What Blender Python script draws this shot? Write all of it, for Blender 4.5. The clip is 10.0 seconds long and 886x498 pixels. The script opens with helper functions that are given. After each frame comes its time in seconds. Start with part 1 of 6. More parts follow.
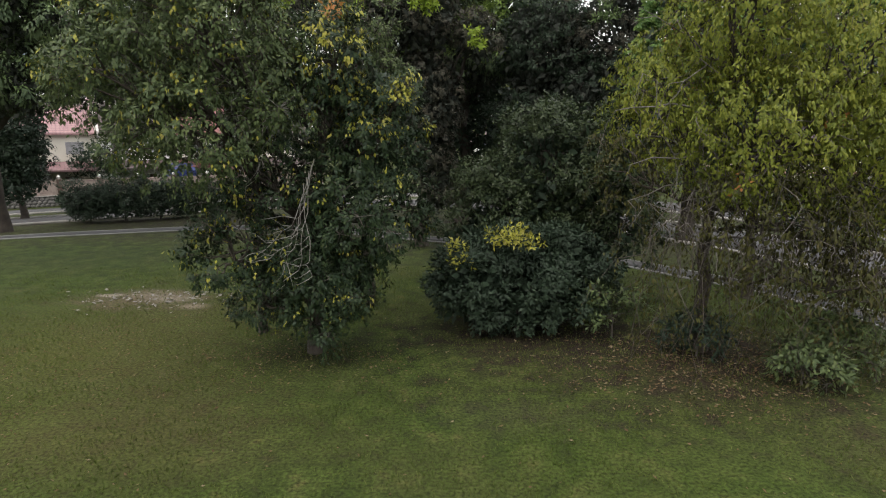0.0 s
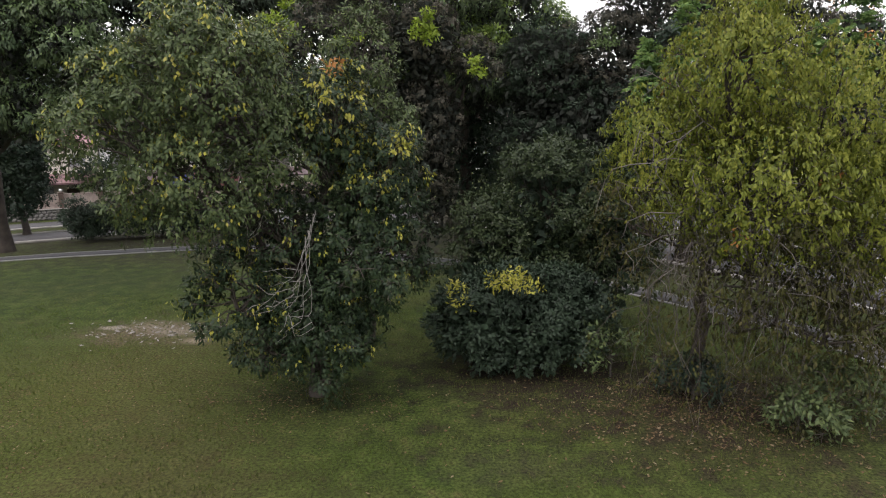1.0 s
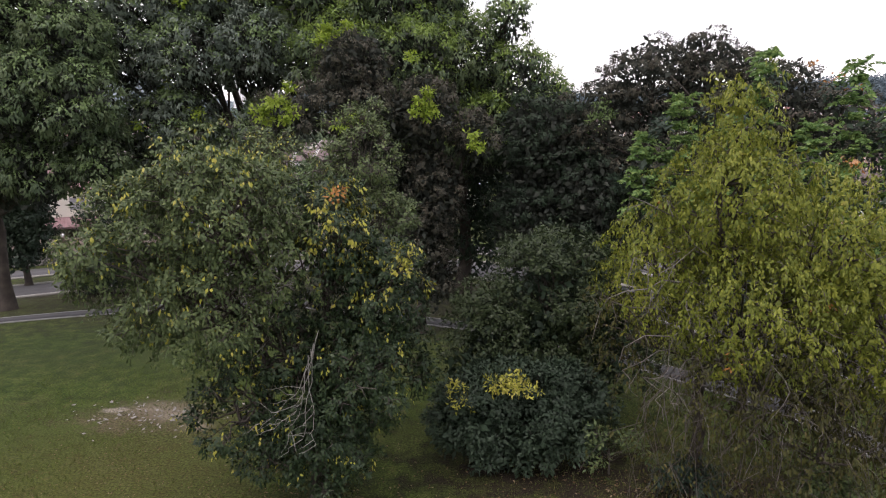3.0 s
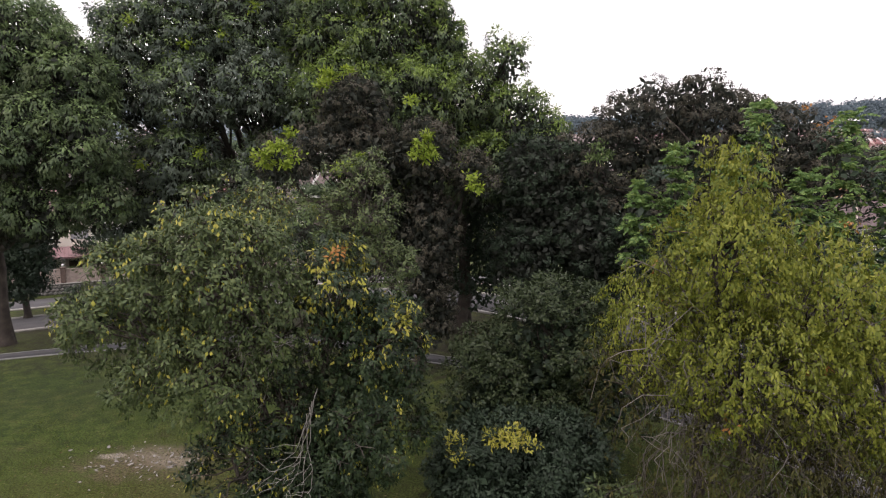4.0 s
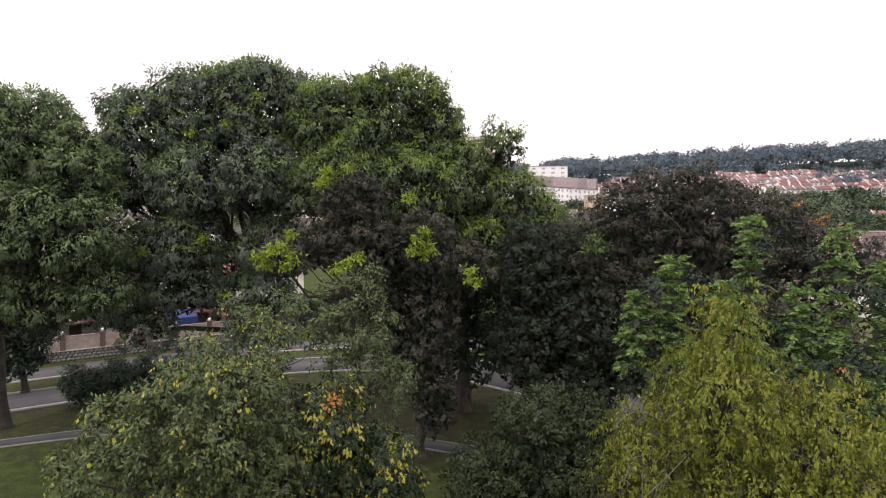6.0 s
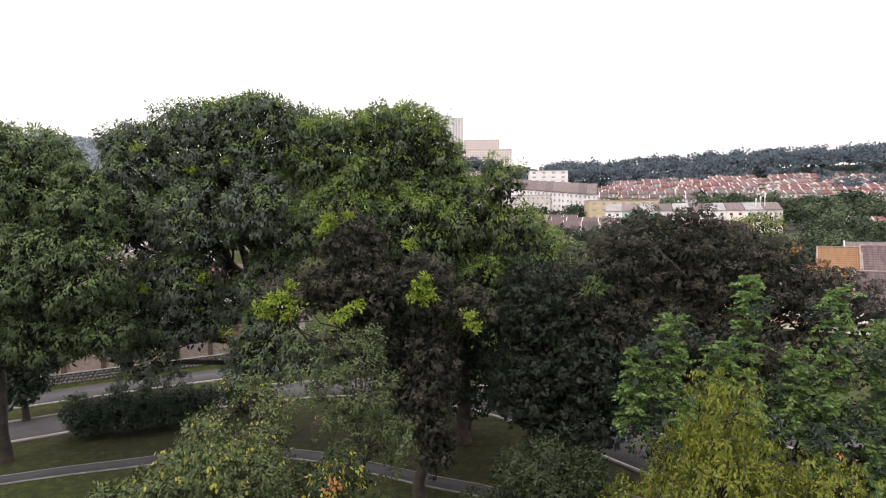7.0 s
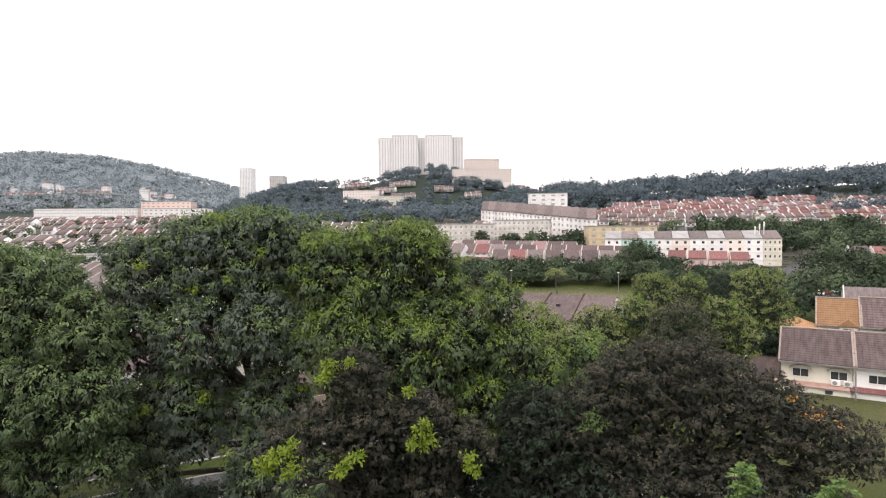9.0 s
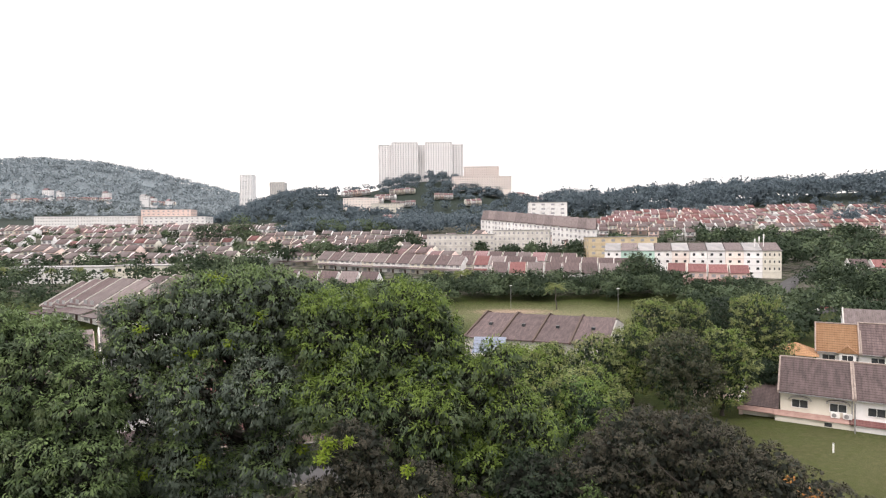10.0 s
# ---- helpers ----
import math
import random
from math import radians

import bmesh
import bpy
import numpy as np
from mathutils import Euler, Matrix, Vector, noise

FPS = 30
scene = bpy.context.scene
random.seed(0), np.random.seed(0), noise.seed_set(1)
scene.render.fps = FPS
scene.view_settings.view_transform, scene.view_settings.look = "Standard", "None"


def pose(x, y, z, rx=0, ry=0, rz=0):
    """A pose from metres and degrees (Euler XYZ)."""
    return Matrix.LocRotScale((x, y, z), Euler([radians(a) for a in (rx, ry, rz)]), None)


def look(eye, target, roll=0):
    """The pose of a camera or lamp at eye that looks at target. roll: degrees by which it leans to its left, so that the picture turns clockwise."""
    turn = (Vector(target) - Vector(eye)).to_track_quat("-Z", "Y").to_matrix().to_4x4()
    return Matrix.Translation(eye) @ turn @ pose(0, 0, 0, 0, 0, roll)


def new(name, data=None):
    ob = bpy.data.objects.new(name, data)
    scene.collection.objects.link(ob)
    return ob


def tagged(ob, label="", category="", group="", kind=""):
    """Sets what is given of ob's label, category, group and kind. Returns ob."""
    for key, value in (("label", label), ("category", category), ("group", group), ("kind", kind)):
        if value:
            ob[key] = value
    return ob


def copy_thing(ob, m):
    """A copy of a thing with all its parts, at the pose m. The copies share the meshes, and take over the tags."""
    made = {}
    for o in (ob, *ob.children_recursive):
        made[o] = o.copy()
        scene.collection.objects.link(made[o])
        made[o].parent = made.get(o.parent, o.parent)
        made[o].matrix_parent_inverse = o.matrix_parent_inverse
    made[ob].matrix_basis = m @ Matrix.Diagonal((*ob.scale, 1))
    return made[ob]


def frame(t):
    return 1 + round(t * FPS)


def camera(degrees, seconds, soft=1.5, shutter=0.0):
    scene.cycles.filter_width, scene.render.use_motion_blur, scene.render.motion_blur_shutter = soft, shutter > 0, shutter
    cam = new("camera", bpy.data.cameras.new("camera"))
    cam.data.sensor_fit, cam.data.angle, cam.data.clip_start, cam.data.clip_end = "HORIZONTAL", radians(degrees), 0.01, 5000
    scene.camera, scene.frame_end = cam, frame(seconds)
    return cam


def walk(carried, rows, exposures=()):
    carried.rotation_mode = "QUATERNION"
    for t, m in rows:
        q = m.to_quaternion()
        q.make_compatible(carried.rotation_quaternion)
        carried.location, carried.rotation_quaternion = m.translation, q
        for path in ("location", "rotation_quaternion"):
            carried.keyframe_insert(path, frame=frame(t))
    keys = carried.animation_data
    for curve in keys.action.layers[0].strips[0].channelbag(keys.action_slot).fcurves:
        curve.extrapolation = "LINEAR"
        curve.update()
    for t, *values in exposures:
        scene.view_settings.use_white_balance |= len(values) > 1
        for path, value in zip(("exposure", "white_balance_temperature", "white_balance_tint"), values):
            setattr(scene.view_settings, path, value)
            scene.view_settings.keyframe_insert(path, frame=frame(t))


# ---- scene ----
cam = camera(74.3, 10.0, soft=1.15)
METRES, EYE, TILT, LEAN, TURN = 16.0, 5.1, -11.2, 0.0, 0.0
ROWS = [
    (0.0, 0.0, 0.0, 0.0, -0.0, 0.0, -0.0),
    (0.5, 0.0002, -0.005, 0.0329, 0.03, 0.0, 0.02),
    (1.0, 0.0006, -0.0096, 0.0653, 0.04, 0.02, 0.04),
    (1.5, 0.0007, -0.0146, 0.102, 0.04, 0.05, 0.07),
    (2.0, -0.0002, -0.0199, 0.1349, 0.01, 0.11, 0.08),
    (2.5, -0.0002, -0.0244, 0.1649, -0.01, 0.95, 0.08),
    (4.0, 0.0013, -0.0379, 0.2396, -0.05, 4.08, 0.07),
    (4.5, 0.0047, -0.0418, 0.2636, -0.03, 5.29, 0.16),
    (5.0, 0.006, -0.0481, 0.297, 0.02, 6.54, 0.23),
    (5.5, 0.0075, -0.055, 0.3332, 0.04, 7.54, 0.3),
    (7.0, 0.0112, -0.0836, 0.479, 0.15, 8.17, 0.41),
    (7.5, 0.012, -0.0974, 0.5433, 0.12, 8.35, 0.43),
    (8.0, 0.0141, -0.1153, 0.6152, 0.16, 8.55, 0.46),
    (8.5, 0.0134, -0.135, 0.7089, 0.16, 8.82, 0.4),
    (9.0, 0.0139, -0.1522, 0.7977, 0.14, 9.69, 0.37),
    (9.5, 0.0184, -0.1676, 0.8874, 0.13, 10.07, 0.35),
    (10.0, 0.0187, -0.1939, 0.9797, 0.13, 10.19, 0.35),
]
walk(cam, [(t, pose(0, 0, EYE, TILT, LEAN, TURN) @ pose(METRES * x, METRES * y, METRES * z, 90 + pitch, roll, yaw)) for t, x, y, z, yaw, pitch, roll in ROWS],
     exposures=[(0.0, -0.12, 6350, 11), (2.0, -0.1, 6150, 22), (5.0, -0.15, 6500, 22), (7.5, -0.17, 6500, 18), (10.0, -0.18, 6500, 16)])

# ---------- light ----------
world = bpy.data.worlds.new("overcast_sky")
scene.world = world
world.use_nodes = True
wn, wl = world.node_tree.nodes, world.node_tree.links
wn.clear()
SUN_EL, SUN_ROT = radians(60), radians(215)
sky = wn.new("ShaderNodeTexSky")
sky.sky_type, sky.sun_disc = "NISHITA", False
sky.sun_elevation, sky.sun_rotation = SUN_EL, SUN_ROT
sky.air_density, sky.dust_density = 1.5, 6.0
sky_bg = wn.new("ShaderNodeBackground")
sky_bg.inputs["Strength"].default_value = 0.05
cloud_bg = wn.new("ShaderNodeBackground")
cloud_bg.inputs["Color"].default_value = (1.0, 0.97, 0.93, 1)
sky_dir, sky_z, cloud_rise = wn.new("ShaderNodeTexCoord"), wn.new("ShaderNodeSeparateXYZ"), wn.new("ShaderNodeMapRange")
cloud_rise.inputs["To Min"].default_value, cloud_rise.inputs["To Max"].default_value = 1.35, 1.9
wl.new(sky_dir.outputs["Generated"], sky_z.inputs[0])
wl.new(sky_z.outputs["Z"], cloud_rise.inputs["Value"])
wl.new(cloud_rise.outputs[0], cloud_bg.inputs["Strength"])
sky_add = wn.new("ShaderNodeAddShader")
sky_out = wn.new("ShaderNodeOutputWorld")
wl.new(sky.outputs[0], sky_bg.inputs["Color"])
wl.new(sky_bg.outputs[0], sky_add.inputs[0])
wl.new(cloud_bg.outputs[0], sky_add.inputs[1])
wl.new(sky_add.outputs[0], sky_out.inputs["Surface"])

sun_data = bpy.data.lights.new("sun", "SUN")
sun_data.energy, sun_data.angle, sun_data.color = 1.5, radians(30), (1.0, 0.95, 0.90)
sun = new("sun", sun_data)
sun.matrix_world = look((-17, -23, 50), (0, 0, 0))


# ---------- materials ----------
def nodes_of(name):
    m = bpy.data.materials.new(name)
    m.use_nodes = True
    t = m.node_tree
    return m, t.nodes, t.links, t.nodes["Principled BSDF"]


def ramp_of(n, stops):
    r = n.new("ShaderNodeValToRGB")
    e = r.color_ramp.elements
    while len(e) < len(stops):
        e.new(0.5)
    for k, (p, c) in zip(e, stops):
        k.position, k.color = p, (*c, 1)
    return r


def surface(name, c1, c2, scale=3.0, fine=40.0, rough=0.85, bump=0.3, c3=None, metal=0.0, dist=0.02):
    """A weathered surface: large stains between two colours, fine grain on top."""
    m, n, l, b = nodes_of(name)
    co = n.new("ShaderNodeTexCoord")
    big, small = n.new("ShaderNodeTexNoise"), n.new("ShaderNodeTexNoise")
    big.inputs["Scale"].default_value, big.inputs["Detail"].default_value = scale, 5
    small.inputs["Scale"].default_value, small.inputs["Detail"].default_value = fine, 3
    info = n.new("ShaderNodeObjectInfo")
    r = ramp_of(n, [(0.3, c1), (0.7, c2)] if c3 is None else [(0.3, c1), (0.52, c2), (0.72, c3)])
    mix = n.new("ShaderNodeMixRGB")
    mix.blend_type = "OVERLAY"
    mix.inputs[0].default_value = 0.35
    hsv = n.new("ShaderNodeHueSaturation")
    vary = n.new("ShaderNodeMapRange")
    vary.inputs["To Min"].default_value, vary.inputs["To Max"].default_value = 0.88, 1.1
    bp = n.new("ShaderNodeBump")
    bp.inputs["Strength"].default_value, bp.inputs["Distance"].default_value = bump, dist
    for tex in (big, small):
        l.new(co.outputs["Object"], tex.inputs["Vector"])
    l.new(big.outputs["Fac"], r.inputs[0])
    l.new(r.outputs[0], mix.inputs[1])
    l.new(small.outputs["Fac"], mix.inputs[2])
    l.new(info.outputs["Random"], vary.inputs["Value"])
    l.new(vary.outputs[0], hsv.inputs["Value"])
    l.new(mix.outputs[0], hsv.inputs["Color"])
    l.new(hsv.outputs[0], b.inputs["Base Color"])
    l.new(small.outputs["Fac"], bp.inputs["Height"])
    l.new(bp.outputs[0], b.inputs["Normal"])
    b.inputs["Roughness"].default_value, b.inputs["Metallic"].default_value = rough, metal
    return m


def leafy(name, stops, rough=0.5, through_light=0.2, patch=0.35):
    """Leaves: each one its own shade, drifting in patches over the crown, with some light passing through."""
    m, n, l, b = nodes_of(name)
    geo, co, tex = n.new("ShaderNodeNewGeometry"), n.new("ShaderNodeTexCoord"), n.new("ShaderNodeTexNoise")
    tex.inputs["Scale"].default_value, tex.inputs["Detail"].default_value = 0.7, 3
    mix = n.new("ShaderNodeMix")
    mix.inputs[0].default_value = patch
    r = ramp_of(n, stops)
    tr, add = n.new("ShaderNodeBsdfTranslucent"), n.new("ShaderNodeMixShader")
    add.inputs[0].default_value = through_light
    l.new(co.outputs["Object"], tex.inputs["Vector"])
    l.new(geo.outputs["Random Per Island"], mix.inputs[2])
    l.new(tex.outputs["Fac"], mix.inputs[3])
    l.new(mix.outputs[0], r.inputs[0])
    l.new(r.outputs[0], b.inputs["Base Color"])
    l.new(r.outputs[0], tr.inputs["Color"])
    b.inputs["Roughness"].default_value = rough
    b.inputs["Specular IOR Level"].default_value = 0.18
    l.new(b.outputs[0], add.inputs[1])
    l.new(tr.outputs[0], add.inputs[2])
    l.new(add.outputs[0], n["Material Output"].inputs["Surface"])
    return m


BARK = surface("bark", (0.026, 0.021, 0.017), (0.068, 0.056, 0.045), 2.5, 30, 0.95, 0.8)
TWIG = surface("grey_twig", (0.042, 0.035, 0.029), (0.098, 0.087, 0.073), 4, 60, 0.9, 0.3)
DEAD = surface("dead_wood", (0.154, 0.147, 0.133), (0.266, 0.252, 0.231), 4, 60, 0.9, 0.3)
BARE = surface("grey_bark", (0.085, 0.075, 0.068), (0.17, 0.155, 0.14), 4, 60, 0.9, 0.3)
LEAF_NEAR = leafy("dark_glossy_leaves", [(0.0, (0.010, 0.019, 0.010)), (0.45, (0.024, 0.042, 0.020)), (0.8, (0.043, 0.065, 0.026)), (1.0, (0.085, 0.088, 0.030))], 0.42)
LEAF_OLIVE = leafy("olive_leaves", [(0.0, (0.035, 0.053, 0.024)), (0.5, (0.075, 0.106, 0.042)), (0.85, (0.125, 0.158, 0.059)), (1.0, (0.226, 0.234, 0.071))], 0.5)
LEAF_DUSTY = leafy("grey_brown_leaves", [(0.0, (0.045, 0.050, 0.036)), (0.5, (0.085, 0.090, 0.058)), (1.0, (0.14, 0.135, 0.085))], 0.6, 0.2, 0.6)
LEAF_BELT = leafy("town_tree_leaves", [(0.0, (0.055, 0.082, 0.050)), (0.5, (0.092, 0.130, 0.073)), (1.0, (0.156, 0.192, 0.095))], 0.7, 0.3, 0.6)
LEAF_BELT_DARK = leafy("dark_town_tree_leaves", [(0.0, (0.022, 0.038, 0.024)), (0.5, (0.040, 0.062, 0.036)), (1.0, (0.070, 0.094, 0.050))], 0.7, 0.3, 0.6)
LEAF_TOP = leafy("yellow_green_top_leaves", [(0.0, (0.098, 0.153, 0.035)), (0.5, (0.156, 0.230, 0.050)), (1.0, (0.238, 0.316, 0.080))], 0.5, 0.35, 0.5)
LEAF_YELLOW = leafy("yellowed_leaves", [(0.0, (0.210, 0.230, 0.038)), (0.6, (0.320, 0.310, 0.050)), (1.0, (0.390, 0.340, 0.120))], 0.5, 0.3)
LEAF_ORANGE = leafy("orange_leaves", [(0.0, (0.315, 0.128, 0.038)), (1.0, (0.375, 0.203, 0.060))], 0.5, 0.35)
LEAF_WEEP = leafy("yellow_green_leaves", [(0.0, (0.051, 0.070, 0.014)), (0.4, (0.128, 0.156, 0.024)), (0.75, (0.218, 0.239, 0.036)), (1.0, (0.305, 0.242, 0.066))], 0.5, 0.35, 0.45)
LEAF_BUSH = leafy("dark_bush_leaves", [(0.0, (0.013, 0.023, 0.016)), (0.6, (0.029, 0.048, 0.031)), (1.0, (0.053, 0.074, 0.043))], 0.5, 0.2, 0.6)
LEAF_FERNY = leafy("fresh_pinnate_leaves", [(0.0, (0.068, 0.134, 0.049)), (0.55, (0.145, 0.237, 0.074)), (1.0, (0.288, 0.372, 0.111))], 0.5, 0.35)
LEAF_BROWN = leafy("brownish_dark_leaves", [(0.0, (0.035, 0.031, 0.032)), (0.5, (0.074, 0.074, 0.054)), (1.0, (0.143, 0.116, 0.084))], 0.6, 0.2, 0.6)
LEAF_BIG = leafy("broad_crown_leaves", [(0.0, (0.042, 0.069, 0.041)), (0.45, (0.089, 0.129, 0.069)), (0.8, (0.149, 0.185, 0.084)), (1.0, (0.276, 0.270, 0.114))], 0.5, 0.2, 0.75)
LEAF_BLUE = leafy("cool_dark_leaves", [(0.0, (0.060, 0.084, 0.071)), (0.5, (0.116, 0.148, 0.116)), (1.0, (0.204, 0.233, 0.160))], 0.5, 0.2, 0.75)
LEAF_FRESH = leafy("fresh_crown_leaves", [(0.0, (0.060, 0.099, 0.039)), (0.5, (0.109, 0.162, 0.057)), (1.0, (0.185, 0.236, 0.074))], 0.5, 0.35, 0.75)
# Paler colour for crown tops, with overhead light painted into it.
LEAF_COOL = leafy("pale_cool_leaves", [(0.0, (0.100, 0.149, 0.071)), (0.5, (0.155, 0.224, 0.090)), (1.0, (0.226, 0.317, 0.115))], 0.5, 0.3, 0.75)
LEAF_LIME = leafy("lime_new_leaves", [(0.0, (0.140, 0.224, 0.025)), (1.0, (0.266, 0.336, 0.042))], 0.5, 0.4)
LEAF_MID = leafy("park_tree_leaves", [(0.0, (0.094, 0.125, 0.067)), (0.5, (0.217, 0.259, 0.102)), (1.0, (0.426, 0.406, 0.151))], 0.55, 0.2, 0.75)
# Distance haze is painted into these leaves: bluer and paler than near ones.
LEAF_FAR = leafy("hazed_hillside_leaves", [(0.0, (0.074, 0.102, 0.121)), (0.5, (0.120, 0.157, 0.180)), (1.0, (0.183, 0.227, 0.231))], 0.8, 0.4, 0.6)
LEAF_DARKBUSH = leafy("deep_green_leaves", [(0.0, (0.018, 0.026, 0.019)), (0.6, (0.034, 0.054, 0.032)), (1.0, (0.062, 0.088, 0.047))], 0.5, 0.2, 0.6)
LEAF_GREYGREEN = leafy("grey_green_leaves", [(0.0, (0.015, 0.026, 0.011)), (0.5, (0.032, 0.047, 0.019)), (0.85, (0.052, 0.070, 0.030)), (1.0, (0.105, 0.113, 0.034))], 0.4)
# The farthest wood is paler still, its haze put into the leaf colour.
LEAF_FARTHEST = leafy("hazed_far_hill_leaves", [(0.0, (0.248, 0.295, 0.319)), (1.0, (0.292, 0.339, 0.358))], 0.95, 0.25, 0.8)
# Withered lower leaves, darkened as well: shade under the crown painted in.
LEAF_WITHERED_SHADED = leafy("withered_leaves", [(0.0, (0.023, 0.022, 0.009)), (0.4, (0.048, 0.051, 0.014)), (0.75, (0.073, 0.073, 0.021)), (1.0, (0.086, 0.057, 0.028))], 0.6, 0.25, 0.3)
# Dark colour for crown interiors: the shade among the leaves, painted.
LEAF_SHADE = leafy("shade_dark_inner_leaves", [(0.0, (0.025, 0.031, 0.025)), (0.6, (0.040, 0.046, 0.036)), (1.0, (0.062, 0.065, 0.050))], 0.6, 0.3, 0.5)
LITTER = leafy("fallen_leaves", [(0.0, (0.060, 0.036, 0.018)), (0.6, (0.132, 0.090, 0.048)), (1.0, (0.252, 0.216, 0.144))], 0.8, 0.1)
GRASS = leafy("grass_blades", [(0.0, (0.045, 0.065, 0.015)), (0.55, (0.069, 0.096, 0.018)), (0.85, (0.121, 0.132, 0.037)), (1.0, (0.209, 0.176, 0.071))], 0.6, 0.3, 0.3)

ASPHALT = surface("asphalt", (0.032, 0.032, 0.034), (0.052, 0.052, 0.052), 0.8, 60, 0.9, 0.4)
ROAD = surface("worn_road_asphalt", (0.048, 0.048, 0.05), (0.074, 0.072, 0.072), 0.5, 50, 0.9, 0.3)
KERB = surface("painted_kerb", (0.125, 0.125, 0.12), (0.21, 0.21, 0.205), 2, 30, 0.8, 0.4)
CONCRETE = surface("concrete", (0.24, 0.23, 0.21), (0.36, 0.35, 0.32), 1.2, 30, 0.9, 0.4)
STONE = surface("rubble_stone", (0.10, 0.095, 0.09), (0.26, 0.25, 0.23), 3, 20, 0.9, 0.6)
MORTAR = surface("dark_mortar", (0.05, 0.05, 0.048), (0.09, 0.088, 0.085), 5, 40, 0.95, 0.4)
CLAD = surface("pinkish_wall_tile", (0.24, 0.19, 0.165), (0.36, 0.30, 0.26), 3, 30, 0.8, 0.3)
POST = surface("brown_post_tile", (0.08, 0.055, 0.045), (0.13, 0.09, 0.07), 4, 30, 0.8, 0.3)
GLOBE = surface("opal_globe", (0.72, 0.71, 0.68), (0.8, 0.8, 0.78), 4, 30, 0.35, 0.05)
FACADE = surface("bright_white_facade", (0.776, 0.756, 0.748), (0.820, 0.820, 0.814), 0.1, 3, 0.85, 0.05)
WHITE = surface("white_render", (0.650, 0.630, 0.609), (0.820, 0.820, 0.808), 0.4, 20, 0.85, 0.15, (0.776, 0.755, 0.734))
CREAM = surface("cream_render", (0.647, 0.618, 0.527), (0.780, 0.749, 0.658), 0.5, 20, 0.85, 0.15)
PINK = surface("pale_pink_render", (0.632, 0.490, 0.438), (0.755, 0.612, 0.551), 0.5, 20, 0.85, 0.15)
PEACH = surface("peach_render", (0.790, 0.673, 0.611), (0.820, 0.785, 0.734), 0.3, 20, 0.85, 0.1)
OCHRE = surface("ochre_render", (0.483, 0.391, 0.253), (0.598, 0.506, 0.345), 0.5, 20, 0.85, 0.1)
MINT = surface("mint_render", (0.40, 0.58, 0.50), (0.50, 0.68, 0.6), 0.5, 20, 0.85, 0.1)
GREYWALL = surface("stained_grey_render", (0.461, 0.439, 0.406), (0.681, 0.659, 0.615), 0.25, 12, 0.9, 0.2)
GLASS = surface("dark_window_glass", (0.03, 0.035, 0.04), (0.06, 0.065, 0.07), 2, 10, 0.15, 0.0)
# Pale glass: distance haze painted into the colour of the panes.
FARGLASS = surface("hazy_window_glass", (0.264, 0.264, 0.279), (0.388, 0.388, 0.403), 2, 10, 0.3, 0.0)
METAL = surface("grey_metal", (0.3, 0.3, 0.31), (0.42, 0.42, 0.42), 4, 30, 0.5, 0.1, metal=0.6)
BLUE = surface("blue_sheet", (0.012, 0.024, 0.104), (0.020, 0.036, 0.136), 2, 20, 0.6, 0.1)


def tiled_roof(name, c1, c2, pitch=0.36):
    """Roof tiles: dark lines between courses, ribs down the slope, streaks of weathering."""
    m, n, l, b = nodes_of(name)
    co, sep = n.new("ShaderNodeTexCoord"), n.new("ShaderNodeSeparateXYZ")
    l.new(co.outputs["Object"], sep.inputs[0])

    def lines(axis, step, lo, hi):
        mul, fr, mp = n.new("ShaderNodeMath"), n.new("ShaderNodeMath"), n.new("ShaderNodeMapRange")
        mul.operation, fr.operation = "MULTIPLY", "FRACT"
        mul.inputs[1].default_value = 1 / step
        mp.inputs["From Max"].default_value = 0.3
        mp.inputs["To Min"].default_value, mp.inputs["To Max"].default_value = lo, hi
        l.new(sep.outputs[axis], mul.inputs[0])
        l.new(mul.outputs[0], fr.inputs[0])
        l.new(fr.outputs[0], mp.inputs["Value"])
        return mp

    course, rib = lines("Y", pitch, 0.4, 1.0), lines("X", 0.3, 0.75, 1.0)
    both = n.new("ShaderNodeMath")
    both.operation = "MULTIPLY"
    l.new(course.outputs[0], both.inputs[0])
    l.new(rib.outputs[0], both.inputs[1])
    mapv, no = n.new("ShaderNodeMapping"), n.new("ShaderNodeTexNoise")
    mapv.inputs["Scale"].default_value = (2.2, 0.5, 0.5)
    no.inputs["Scale"].default_value, no.inputs["Detail"].default_value = 1.0, 8
    l.new(co.outputs["Object"], mapv.inputs["Vector"])
    l.new(mapv.outputs[0], no.inputs["Vector"])
    info, vary, hsv = n.new("ShaderNodeObjectInfo"), n.new("ShaderNodeMapRange"), n.new("ShaderNodeHueSaturation")
    vary.inputs["To Min"].default_value, vary.inputs["To Max"].default_value = 0.75, 1.2
    tot = n.new("ShaderNodeMath")
    tot.operation = "MULTIPLY"
    r = ramp_of(n, [(0.32, c1), (0.68, c2)])
    l.new(no.outputs["Fac"], r.inputs[0])
    l.new(info.outputs["Random"], vary.inputs["Value"])
    l.new(vary.outputs[0], tot.inputs[0])
    l.new(both.outputs[0], tot.inputs[1])
    l.new(tot.outputs[0], hsv.inputs["Value"])
    l.new(r.outputs[0], hsv.inputs["Color"])
    l.new(hsv.outputs[0], b.inputs["Base Color"])
    bp = n.new("ShaderNodeBump")
    bp.inputs["Strength"].default_value, bp.inputs["Distance"].default_value = 0.6, 0.05
    l.new(both.outputs[0], bp.inputs["Height"])
    l.new(bp.outputs[0], b.inputs["Normal"])
    b.inputs["Roughness"].default_value = 0.85
    return m


